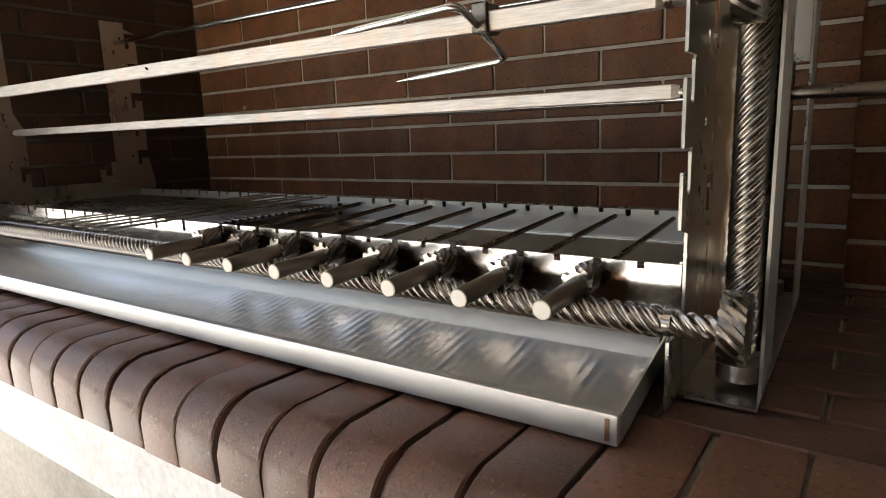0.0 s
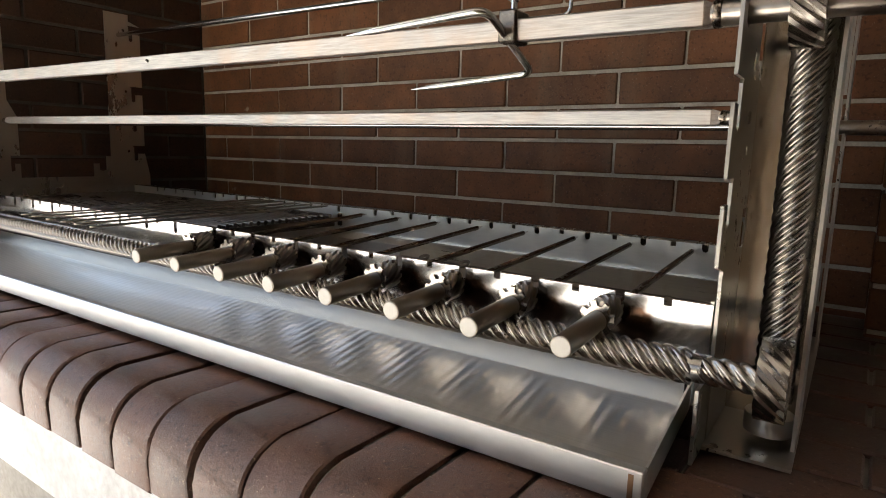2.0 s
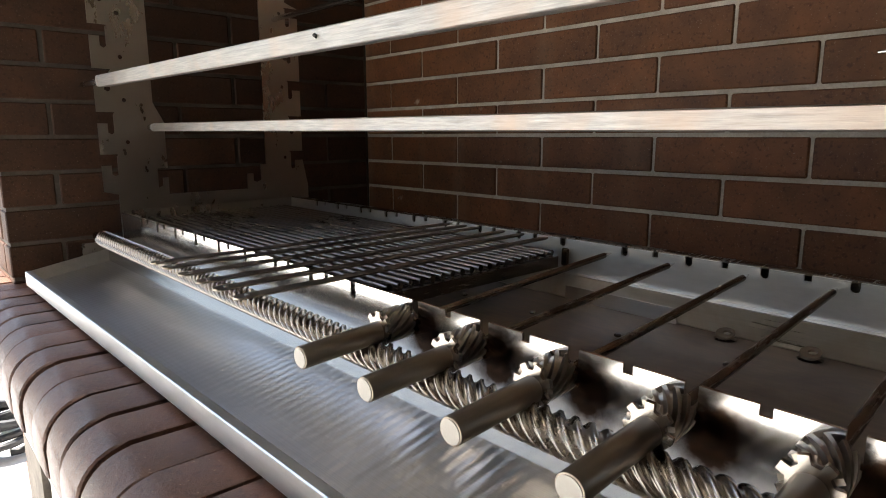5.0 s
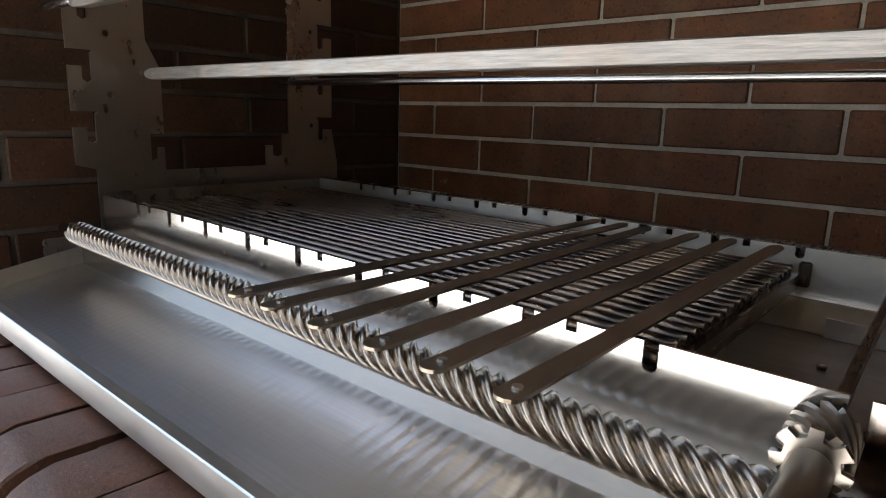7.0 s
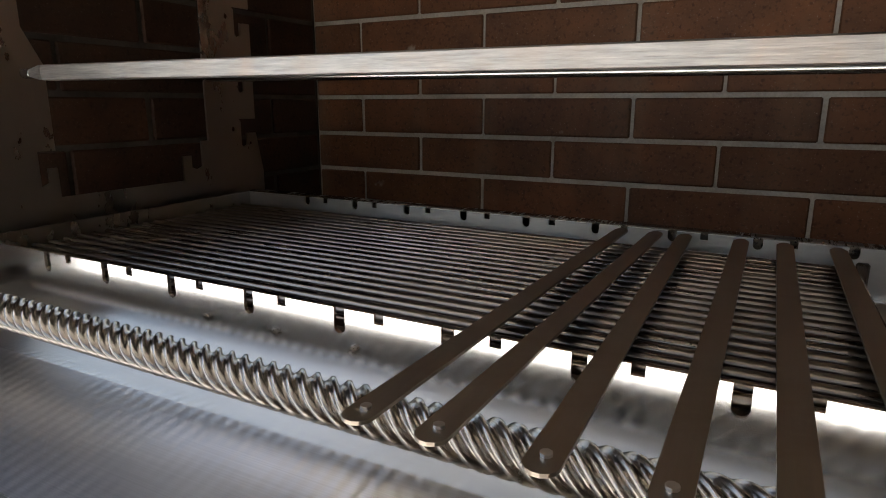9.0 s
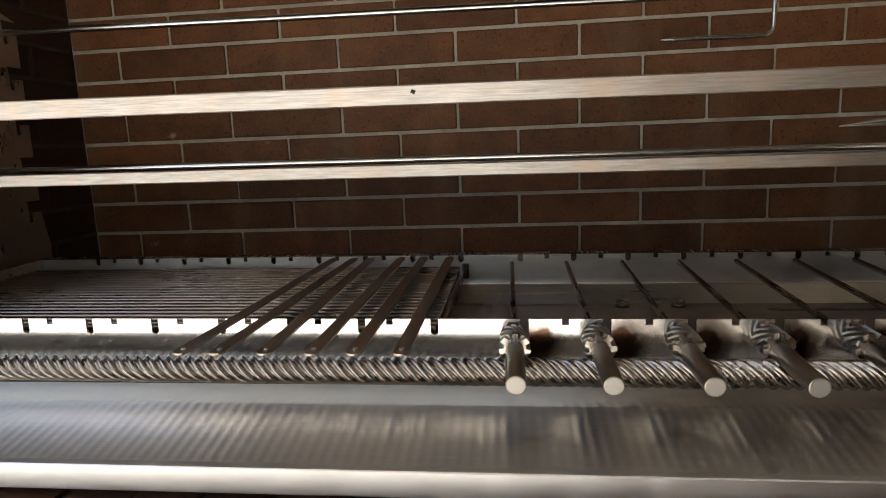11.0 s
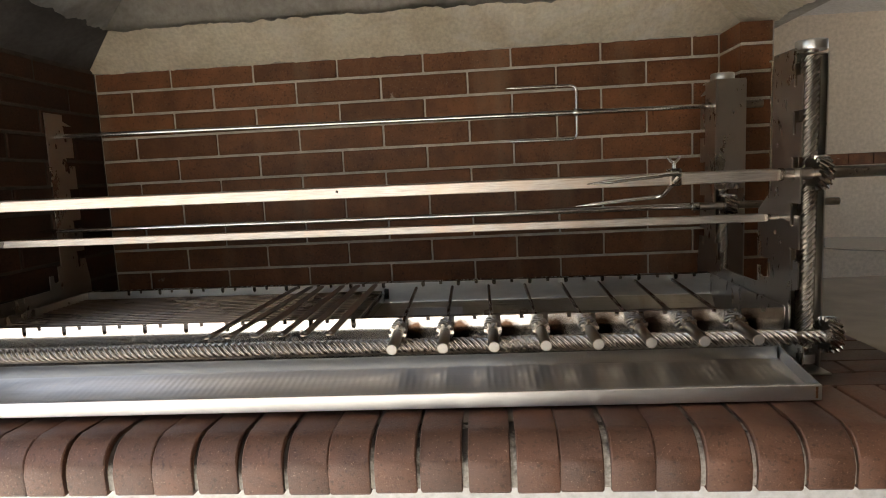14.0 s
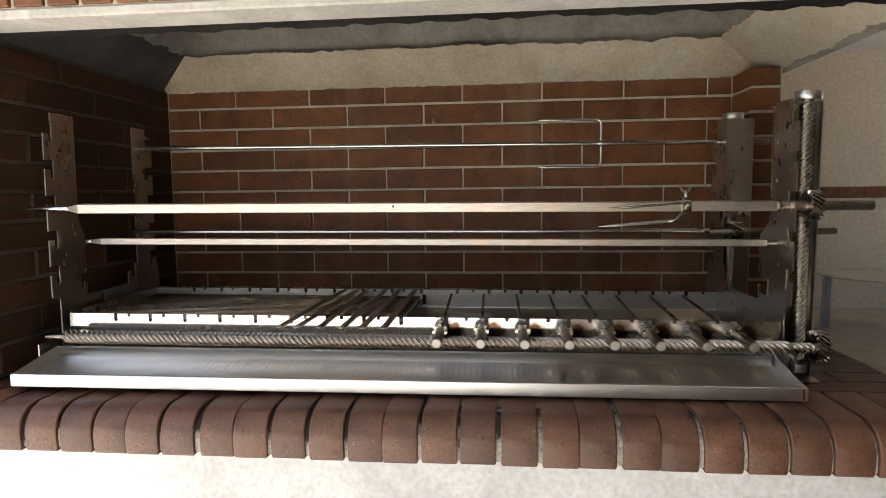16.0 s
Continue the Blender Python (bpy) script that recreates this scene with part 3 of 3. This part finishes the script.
def brazier():
    t = thing("brazier", (0.15, -0.5, B), "long open stainless firebox with notched rails, soot stained inside", "brazier", frame_of=FIREBOX)
    x0, x1 = -0.664, 0.962
    part("front_rail", plate(rail_outline(x0, x1, 0.90, Z_RAIL, SLOTS, NICKS, 0.019), [], 0.003, lambda a, b, d: (a, -0.692 + d, b)), RAIL, t, "heat tinted notched front rail")
    part("back_rail", plate(rail_outline(x0, x1, 0.974, Z_RAIL + 0.003, SLOTS, NICKS, 0.012), [], 0.003, lambda a, b, d: (a, -0.312 + d, b)), STEEL, t, "pale notched back rail")
    part("back_rail_cap", box(x0, x1, -0.3085, -0.292, Z_RAIL + 0.002, Z_RAIL + 0.005), DARK_STEEL, t, "dark folded edge")
    part("back_sheet", box(x0, x1, -0.294, -0.292, 0.90, Z_RAIL + 0.002), DARK_STEEL, t)
    # under the back rail a folded flange and a slope down to the bottom
    part("flange", box(x0, x1, -0.324, -0.3125, 0.9735, 0.9760), STEEL_TINT, t, "heat tinted flange")
    part("slope", plate([(-0.3245, 0.975), (-0.324, 0.9735), (-0.349, 0.9475), (-0.350, 0.949)], [], x1 - x0, lambda a, b, d: (x0 + d, a, b)), STEEL_TINT, t, "sloping heat tinted back", 0)
    tabs = [0.404 + 0.088 * k for k in range(2)]

    def slot(a, b, v):
        ends = (0.6, 1.2, 1.9, 2.5)
        return [(a, v - 0.008), (b, v - 0.008), *[(b + 0.008 * math.sin(q), v - 0.008 * math.cos(q)) for q in ends], (b, v + 0.008), (a, v + 0.008),
                *[(a - 0.008 * math.sin(q), v + 0.008 * math.cos(q)) for q in ends]]

    holes = [circle(c, -0.366, 0.0125) for c in tabs] + [slot(0.63, 0.84, -0.385), slot(-0.5, -0.2, -0.4)]
    part("bottom_sheet", plate([(x0, -0.688), (x1, -0.688), (x1, -0.345), (x0, -0.345)], holes, 0.003, lambda a, b, d: (a, b, 0.945 + d)), SOOTY, t, "soot stained perforated bottom")
    for c in tabs:
        # a punched disc, still hanging at one side and bent up
        disc = [(c + 0.0105 * math.cos(q), 0.0105 * math.sin(q)) for q in [math.pi * (0.08 + 1.84 * k / 15) for k in range(16)]]
        part("punched_tab", plate(disc, [circle(c + 0.0015, 0.001, 0.0048, 10)], 0.0025, lambda a, b, d: (a, -0.366 + b * 0.92 + d * 0.3, 0.9495 + (b + 0.0105) * 0.35 + d)), SOOTY, t, "bent half-moon tab")
    # a loose angle iron and a row of screws on the bottom
    angle = [(-0.356, 0.9485), (-0.334, 0.9485), (-0.334, 0.9505), (-0.354, 0.9505), (-0.354, 0.968), (-0.356, 0.968)]
    part("angle_iron", plate(angle, [], 0.165, lambda a, b, d: (0.175 + d, a, b)), STEEL_TINT, t, "brown heat tinted angle iron", 0)
    for k in range(8):
        for y in (-0.448, -0.60):
            part("screw_head", rod((-0.06 + 0.125 * k, y, 0.948), (-0.06 + 0.125 * k, y, 0.9515), 0.0042, 8, bevel=0.001), DARK_STEEL, t)
    part("under_pan", box(x0, x1, -0.68, -0.30, 0.90, 0.902), SOOTY, t, "sooty pan")
    for k in range(3):
        part("bolt", rod((-0.337 + 0.0715 * k, -0.695, 0.993), (-0.337 + 0.0715 * k, -0.692, 0.993), 0.0038, 10, bevel=0.001), DARK_STEEL, t, "small dark screw head")
    for sx in (x0, x1 - 0.003):
        part("end_plate", box(sx, sx + 0.003, -0.689, -0.313, 0.90, Z_RAIL + 0.003), STEEL_UP, t)


def side_outline(shift=0.0):
    """A side stand's cheek: two posts with hook slots over a solid foot."""
    f, b, h = -0.703, -0.238, B
    out = [(-0.676, h), (-0.225, h), (-0.225, 1.05)]

    def hook(edge, inn, z, s):
        # open at the edge, with a tongue that hangs down inside
        return [(edge, z), (inn + s * 0.004, z), (inn, z - 0.004), (inn, z - 0.040), (inn - s * 0.005, z - 0.044), (inn - s * 0.012, z - 0.040),
                (inn - s * 0.012, z - 0.022), (edge, z - 0.022)]

    for k in range(5):
        z = 1.135 + 0.083 * k
        out += list(reversed(hook(b, b - 0.032, z, -1)))
    out += [(b - 0.032, 1.478), (b - 0.032, 1.495), (-0.337, 1.495)]
    # window between the posts, with two hooks in its lower corners
    out += [(-0.337, 1.105), (-0.351, 1.105), (-0.351, 1.068), (-0.361, 1.064), (-0.371, 1.068), (-0.371, 1.085), (-0.386, 1.085), (-0.386, 1.05),
            (-0.566, 1.05), (-0.566, 1.085), (-0.577, 1.085), (-0.577, 1.068), (-0.587, 1.064), (-0.597, 1.068), (-0.597, 1.105), (-0.566, 1.105), (-0.566, 1.20), (-0.596, 1.24),
            (-0.596, 1.495), (-0.676, 1.495), (-0.676, 1.468)]
    for k in range(4, -1, -1):
        z = 1.468 - 0.083 * (4 - k)
        out += hook(f, f + 0.03, z - 0.0, 1) if k < 4 else [(-0.676, 1.468), (f + 0.03, 1.468), (f + 0.03, 1.43), (f + 0.024, 1.426), (f + 0.018, 1.43), (f + 0.018, 1.446), (f, 1.446)]
    out += [(f, 1.062), (-0.676, 1.055)]
    out = [(a + shift, b) if a < -0.59 else (a, b) for a, b in out]
    clean = [out[0]]
    for p in out[1:]:
        if (Vector(p) - Vector(clean[-1])).length > 1e-4:
            clean.append(p)
    return clean


PIN_HOLES = [circle(-0.64, 1.16 + 0.083 * k, 0.0045, 8) for k in range(5)] + [circle(-0.285, 1.12 + 0.083 * k, 0.0045, 8) for k in range(5)]


def stand_west():
    t = thing("side_stand", (-0.672, -0.45, B), "flat stainless side plate with hook slots standing at the brick wall", "grill stand")
    part("cheek", plate(side_outline(0.010), PIN_HOLES, 0.003, lambda a, b, d: (-0.690 + d, a, b)), STEEL_UP, t)
    part("foot", box(-0.716, -0.6905, -0.69, -0.24, B, B + 0.003), STEEL_UP, t)
    part("bearing_tab", box(-0.694, -0.691, -0.742, -0.676, B, 0.962), STEEL_UP, t)
    for y in (-0.66, -0.27):
        part("shim", box(-0.714, -0.688, y - 0.02, y + 0.02, B - 0.0128, B - 0.0002), DARK_STEEL, t, "dark packing plate")


def column_screw(t, x, y, z0, z1):
    part("screw", screw(z1 - z0, 0.0130, 0.0170, 8, 0.0110, lambda a, b, s: (x + a, y + b, z0 + s), hand=-1, n=56), THREAD, t, "turned multi-start vertical worm", 70)
    part("bottom_collar", rod((x, y, z0 - 0.03), (x, y, z0 - 0.012), 0.021, 24, bevel=0.001), STEEL, t)
    part("pin", rod((x, y, z0 - 0.03), (x, y, z0 + 0.01), 0.010, 14), THREAD, t)
    part("knob", rod((x, y, z1 + 0.010), (x, y, z1 + 0.028), 0.027, 32, bevel=0.002), STEEL, t, "round stainless cap")
    part("neck", rod((x, y, z1 - 0.01), (x, y, z1 + 0.012), 0.012, 16), THREAD, t)


def stand_east():
    t = thing("drive_stand", (1.0, -0.45, B), "tall stainless drive column stand with two vertical worm screws", "grill stand")
    part("cheek", plate(side_outline(-0.024), PIN_HOLES, 0.003, lambda a, b, d: (0.965 + d, a, b)), STEEL_UP, t, "inner plate with hook slots")
    part("foot", box(0.964, 1.038, -0.716, -0.25, B, B + 0.003), STEEL_UP, t)
    part("front_guard", box(1.034, 1.037, -0.678, -0.599, B + 0.003, 1.49), STEEL_UP, t, "outer plate of the front column")
    part("back_guard", box(1.034, 1.037, -0.335, -0.245, B + 0.003, 1.492), STEEL_UP, t, "outer plate of the back column")
    part("front_top", box(0.966, 1.037, -0.675, -0.60, 1.4875, 1.4905), STEEL_UP, t)
    part("back_top", box(0.966, 1.037, -0.333, -0.25, 1.4925, 1.4955), STEEL_UP, t)
    part("front_back_plate", box(0.9685, 1.0335, -0.605, -0.602, B + 0.003, 1.487), TRAY_STEEL, t, "polished plate behind the front worm")
    part("cover", box(0.9685, 1.0335, -0.338, -0.335, 1.235, 1.492), STEEL_UP, t, "plain cover plate of the back column")
    column_screw(t, 1.0135, -0.660, B + 0.04, 1.486)
    column_screw(t, 0.998, -0.290, B + 0.04, 1.486)
    part("bearing_tab", box(0.964, 0.967, -0.752, -0.70, B, 0.962), STEEL_UP, t)
    part("corner_gear", gear(0.022, 0.027, 0.0335, 17, 0.65, lambda a, b, s: (1.008 + s, -0.735 + a, 0.979 + b)), THREAD, t, "helical corner gear")


def drive_shaft():
    t = thing("worm_shaft", (0.15, -0.735, 0.976), "long turned steel worm shaft running along the firebox", "worm shaft", frame_of=FIREBOX)
    part("thread", screw(1.60, 0.0112, 0.0158, 6, 0.0127, lambda a, b, s: (-0.642 + s, -0.735 - a, 0.976 + b), hand=1), THREAD, t, smooth=70)
    part("journal", rod((-0.69, -0.735, 0.976), (-0.64, -0.735, 0.976), 0.0075, 16), THREAD, t)
    part("neck", rod((0.955, -0.735, 0.976), (0.966, -0.735, 0.976), 0.0125, 16), THREAD, t)
    part("end_thread", screw(0.052, 0.0098, 0.0128, 5, 0.0127, lambda a, b, s: (0.964 + s, -0.735 - a, 0.976 + b), hand=1), THREAD, t, smooth=70)


def skewer(x, spin):
    t = thing("gear_skewer", (x, -0.80, 0.993), "round steel skewer with a thick handle and a small helical gear", "skewer", "skewers on the firebox")
    ax = lambda v: Vector((x + (v + 0.803) * 0.004, v, 0.992 + (v + 0.803) * 0.05))
    part("handle", rod(ax(-0.803), ax(-0.712), 0.0102, 24, bevel=0.0012), HANDLE, t, "plain round handle")
    part("end_face", rod(ax(-0.8036), ax(-0.8028), 0.0088, 20), END_STEEL, t, "bright turned end face")
    turn = lambda a, b: Vector((a * math.cos(spin) - b * math.sin(spin), 0, a * math.sin(spin) + b * math.cos(spin) + 0.003))
    pinion = part("pinion", gear(0.030, 0.0125, 0.0166, 11, 1.3, lambda a, b, s: ax(-0.716 + s) + turn(a, b), 8), PINION, t, "dark helical pinion", 25)
    part("washer", gear(0.0035, 0.0120, 0.0172, 7, 0.0, lambda a, b, s: ax(-0.7198 + s) + turn(a, b), 1), THREAD, pinion, "bright notched washer", 25)
    part("hub", rod(ax(-0.687) + Vector((0, 0, 0.003)), ax(-0.676) + Vector((0, 0, 0.002)), 0.0085, 18, bevel=0.001), DARK_STEEL, t)
    part("blade", rod(ax(-0.70), ax(-0.33), 0.0042, 10, 0.004), DARK_STEEL, t, "dark rod")
    part("tip", rod(ax(-0.33), ax(-0.312), 0.0036, 10, 0.0008), ROD, t)


def flat_skewer(xf, xb):
    t = thing("flat_skewer", (xf, -0.80, 1.018), "flat dull steel skewer with a drilled end across the rails", "skewer", "flat skewers across the grate")
    a, b = Vector((xf, -0.806)), Vector((xb, -0.318))
    d = (b - a).normalized()
    s = Vector((d.y, -d.x))
    h = 0.0078
    out = [a + s * h + d * 0.006, b + s * h * 0.95 - d * 0.012, b + s * h * 0.45 - d * 0.002, b, b - s * h * 0.45 - d * 0.002, b - s * h * 0.95 - d * 0.012, a - s * h + d * 0.006]
    out += [a + d * 0.006 - s * h * math.cos(q) - d * h * math.sin(q) for q in [math.pi * k / 7 for k in range(1, 7)]]
    c = a + d * 0.012
    part("blade", plate([tuple(p) for p in out], [circle(c.x, c.y, 0.002, 8)], 0.002, lambda p, q, e: (p, q, Z_RAIL + 0.0005 + e + max(0, q + 0.55) * 0.012)), FLAT_STEEL, t, smooth=0)
    part("rivet", rod((c.x, c.y, Z_RAIL + 0.0005), (c.x, c.y, Z_RAIL + 0.004), 0.0028, 8), STEEL, t)


def grate():
    t = thing("cooking_grate", (-0.26, -0.5, 1.003), "dark steel cooking grate of long round bars set between the rails", "grate", frame_of=FIREBOX)
    n = 21
    for k in range(n):
        y = -0.676 + 0.34 * k / (n - 1)
        part("bar", rod((-0.655, y, 1.006), (0.135, y, 1.006), 0.0045, 12), BAR_STEEL, t)
    for x in (-0.655, -0.26, 0.138):
        part("cross_bar", box(x - 0.004, x + 0.004, -0.682, -0.330, 0.985, 1.0015), DARK_STEEL, t)
    for x in (0.144,):
        part("leg", box(x - 0.0055, x + 0.0055, -0.6885, -0.683, 0.985, 1.012, 0.002), DARK_STEEL, t)
        part("leg", box(x - 0.006, x + 0.006, -0.319, -0.313, 0.985, 1.012, 0.002), DARK_STEEL, t)


def square_spit(x0, x1, y, z, side, turn, label, tail, gear_at=None, skew=0.0):
    t = thing("rotisserie_spit", (0.15, y, z - side / 2), label, "spit", "spits over the firebox")
    bm = box(x0 + 0.03, x1 - 0.02, -side / 2, side / 2, -side / 2, side / 2, 0.0012)
    for xa, xb, k2 in ((x0 + 0.03, x0, 5), (x1 - 0.02, x1 - 0.013, 2.9)):
        v = [bm.verts.new((xa, a * side / 2.05, b * side / 2.05)) for a, b in ((-1, -1), (1, -1), (1, 1), (-1, 1))]
        q = [bm.verts.new((xb, a * side / k2, b * side / k2)) for a, b in ((-1, -1), (1, -1), (1, 1), (-1, 1))]
        for k in range(4):
            bm.faces.new((v[k], v[(k + 1) % 4], q[(k + 1) % 4], q[k]))
        bm.faces.new(q), bm.faces.new(v)
    bmesh.ops.rotate(bm, verts=bm.verts, cent=(0, 0, 0), matrix=Matrix.Rotation(turn, 3, "X"))
    for v in bm.verts:
        v.co += Vector((0, y + skew * (v.co.x - 0.15), z))
    at = lambda x: (x, y + skew * (x - 0.15), z)
    part("bar", bm, SPIT, t, "scoured square bar", 20)
    if gear_at:
        part("dent", rod((0.124, y - side / 2 - 0.0009, z + 0.003), (0.128, y - side / 2 - 0.0007, z + 0.001), 0.002, 8), SCORCH, t, "small dark dent")
    part("stub", rod(at(x0 - tail[0]), at(x0 + 0.004), 0.0055, 12, bevel=0.001), ROD, t)
    part("shank", rod(at(x1 - 0.016), at(x1 + tail[1]), tail[2], 18, bevel=0.0015), PINION, t, "round steel shank")
    part("weld", rod(at(x1 - 0.0145), at(x1 - 0.007), tail[2] * 1.15, 14, bevel=0.002), DARK_STEEL, t, "brown weld bead")
    if gear_at:
        part("spit_gear", gear(0.024, 0.026, 0.0325, 17, 0.65, lambda a, b, s: (gear_at + s, y + a, z + b)), THREAD, t, "helical gear wheel")
    return t


def round_spit(x0, x1, y, z, r, label, end, gear_at=None):
    t = thing("rotisserie_rod", (0.15, y, z - r), label, "spit", "spits over the firebox")
    part("bar", rod((x0 + 0.02, y, z), (x1, y, z), r, 14), ROD, t)
    part("point", rod((x0 + 0.02, y, z), (x0, y, z), r, 14, r * 0.3), ROD, t)
    part("shank", rod((x1, y, z), (end, y, z), r * 1.6, 16, bevel=0.001), PINION, t, "thicker round shank")
    if gear_at:
        part("spit_gear", gear(0.03, 0.02, 0.026, 13, 0.7, lambda a, b, s: (gear_at + s, y + a, z + b)), THREAD, t, "helical gear wheel")
        part("collar", rod((x1 - 0.02, y, z), (x1, y, z), r * 1.7, 14, bevel=0.001), ROD, t)


def point_taper(f):
    return 0.15 + 0.85 * min(1, f * 12) if f < 0.5 else 0.15 + 0.85 * min(1, (1 - f) * 12)


def along(points, step=0.006):
    """Extra points on straight runs, so that the points of the tines can taper."""
    out = [points[0]]
    for a, b in zip(points, points[1:]):
        n = max(1, int((b - a).length / step))
        out += [a + (b - a) * k / n for k in range(1, n + 1)]
    return out


def fork_front():
    t = thing("spit_fork", (0.75, -0.70, 1.262), "two-pronged polished meat fork clamped to the square spit", "meat fork", "meat forks on the spits")
    path = bent([(0.582, -0.760, 1.270), (0.750, -0.752, 1.283), (0.748, -0.643, 1.238), (0.581, -0.640, 1.225)], 0.016, 8)
    part("prong_bow", tube(along(path), 0.0042, 10, taper=point_taper), ROD, t, "bent pointed prongs", 50)
    part("clamp", box(0.742, 0.762, -0.715, -0.685, 1.259, 1.291, 0.002), DARK_STEEL, t, "small square clamp")
    part("screw", rod((0.752, -0.70, 1.288), (0.752, -0.70, 1.305), 0.0032, 10), ROD, t)
    for s in (-1, 1):
        part("wing", tube([Vector((0.752, -0.70, 1.301)), Vector((0.752 + s * 0.006, -0.70, 1.305)), Vector((0.752 + s * 0.011, -0.70, 1.312))], 0.003, 8), ROD, t)


def fork_back():
    y = -0.30
    t = thing("spit_fork", (0.643, y, 1.43), "U-shaped polished meat fork upright on the round spit", "meat fork", "meat forks on the spits")
    for s in (1, -1):
        path = bent([(0.470, y, 1.437 + s * 0.065), (0.643, y, 1.437 + s * 0.065), (0.643, y, 1.437 + s * 0.004)], 0.017, 8)
        part("prong", tube(along(path), 0.0036, 10, taper=lambda f: 0.15 + 0.85 * min(1, f * 14)), ROD, t, "", 50)
    part("clamp", rod((0.634, y, 1.437), (0.655, y, 1.437), 0.0095, 14, bevel=0.001), ROD, t)
    part("screw", rod((0.646, y - 0.02, 1.437), (0.646, y, 1.437), 0.003, 8), ROD, t)


tray()
brazier()
stand_west()
stand_east()
drive_shaft()
grate()
for k in range(8):
    skewer(0.239 + 0.0911 * k - 0.012, 0.3 * k)
for xf, xb in ((-0.106, -0.079), (-0.068, -0.043), (-0.019, -0.014), (0.029, 0.040), (0.071, 0.079), (0.117, 0.124)):
    flat_skewer(xf, xb)
square_spit(-0.632, 0.955, -0.70, 1.272, 0.021, 0.1, "thick square rotisserie spit with scoured pinkish sheen", (0.10, 0.178, 0.0105), 0.999)
square_spit(-0.645, 0.958, -0.627, 1.1895, 0.0155, 0.0, "slim square rotisserie spit of bright steel", (0.012, 0.012, 0.006), skew=-0.026)
round_spit(-0.71, 0.96, -0.30, 1.437, 0.0058, "thin round rotisserie rod high above the firebox", 1.09)
round_spit(-0.74, 0.93, -0.33, 1.195, 0.0058, "thin round rotisserie rod with a gear at its end", 1.26, 0.985)
fork_front()
fork_back()


# ---- small things around ----
def hose_coil():
    t = thing("hose_coil", (-2.1, -0.80, 0.0), "black rubber hose coiled loosely on the bright ground", "hose", grill=False)
    pts = []
    for k in range(200):
        a = 2 * math.pi * k / 33
        r = 0.14 + 0.03 * math.sin(k * 0.13) + 0.015 * math.sin(k * 0.41)
        pts.append((-2.1 + r * math.cos(a), -0.80 + r * math.sin(a), 0.018 + 0.0006 * k + 0.01 * math.sin(k * 0.3) ** 2))
    part("coil", tube(pts, 0.014, 8), HOSE, t)


def side_table():
    t = thing("round_table", (3.75, 3.85, 0.0), "low round table with a pale glossy split top", "table", grill=False)
    for s in (0, 1):
        half = [(3.75 + 0.5 * math.cos(a), 3.85 + 0.5 * math.sin(a)) for a in [math.pi * (s + k / 20) + 0.6 for k in range(21)]]
        part("top_half", plate(half, [], 0.012, lambda a, b, d: (a, b, 0.512 + d)), GLASS, t)
    for k in range(3):
        a = 2.1 * k - 1.6
        part("leg", box(3.75 + 0.4 * math.cos(a) - 0.03, 3.75 + 0.4 * math.cos(a) + 0.03, 3.85 + 0.4 * math.sin(a) - 0.03, 3.85 + 0.4 * math.sin(a) + 0.03, 0.004, 0.512, 0.004), TABLE_LEG, t)


hose_coil()
side_table()

# ---- single bricks, last ----
lay_walls()
lay_rim()
for k in range(9):
    lay(leg_pier, -1.054, -0.836, -0.854, -0.60, 0.005 + 0.0775 * k, 0.072 + 0.0775 * k)
for k in range(22):
    lay(band, 1.45 + 0.25 * k, 1.69 + 0.25 * k, 4.965, 4.985, 1.205, 1.315)
for k in range(40):
    lay(upper, WEST - 0.19 + RIM_STEP * k, WEST - 0.19 + RIM_STEP * (k + 1) - 0.009, FRONT - 0.002, FRONT + 0.1, TOP + 0.031, TOP + 0.25)
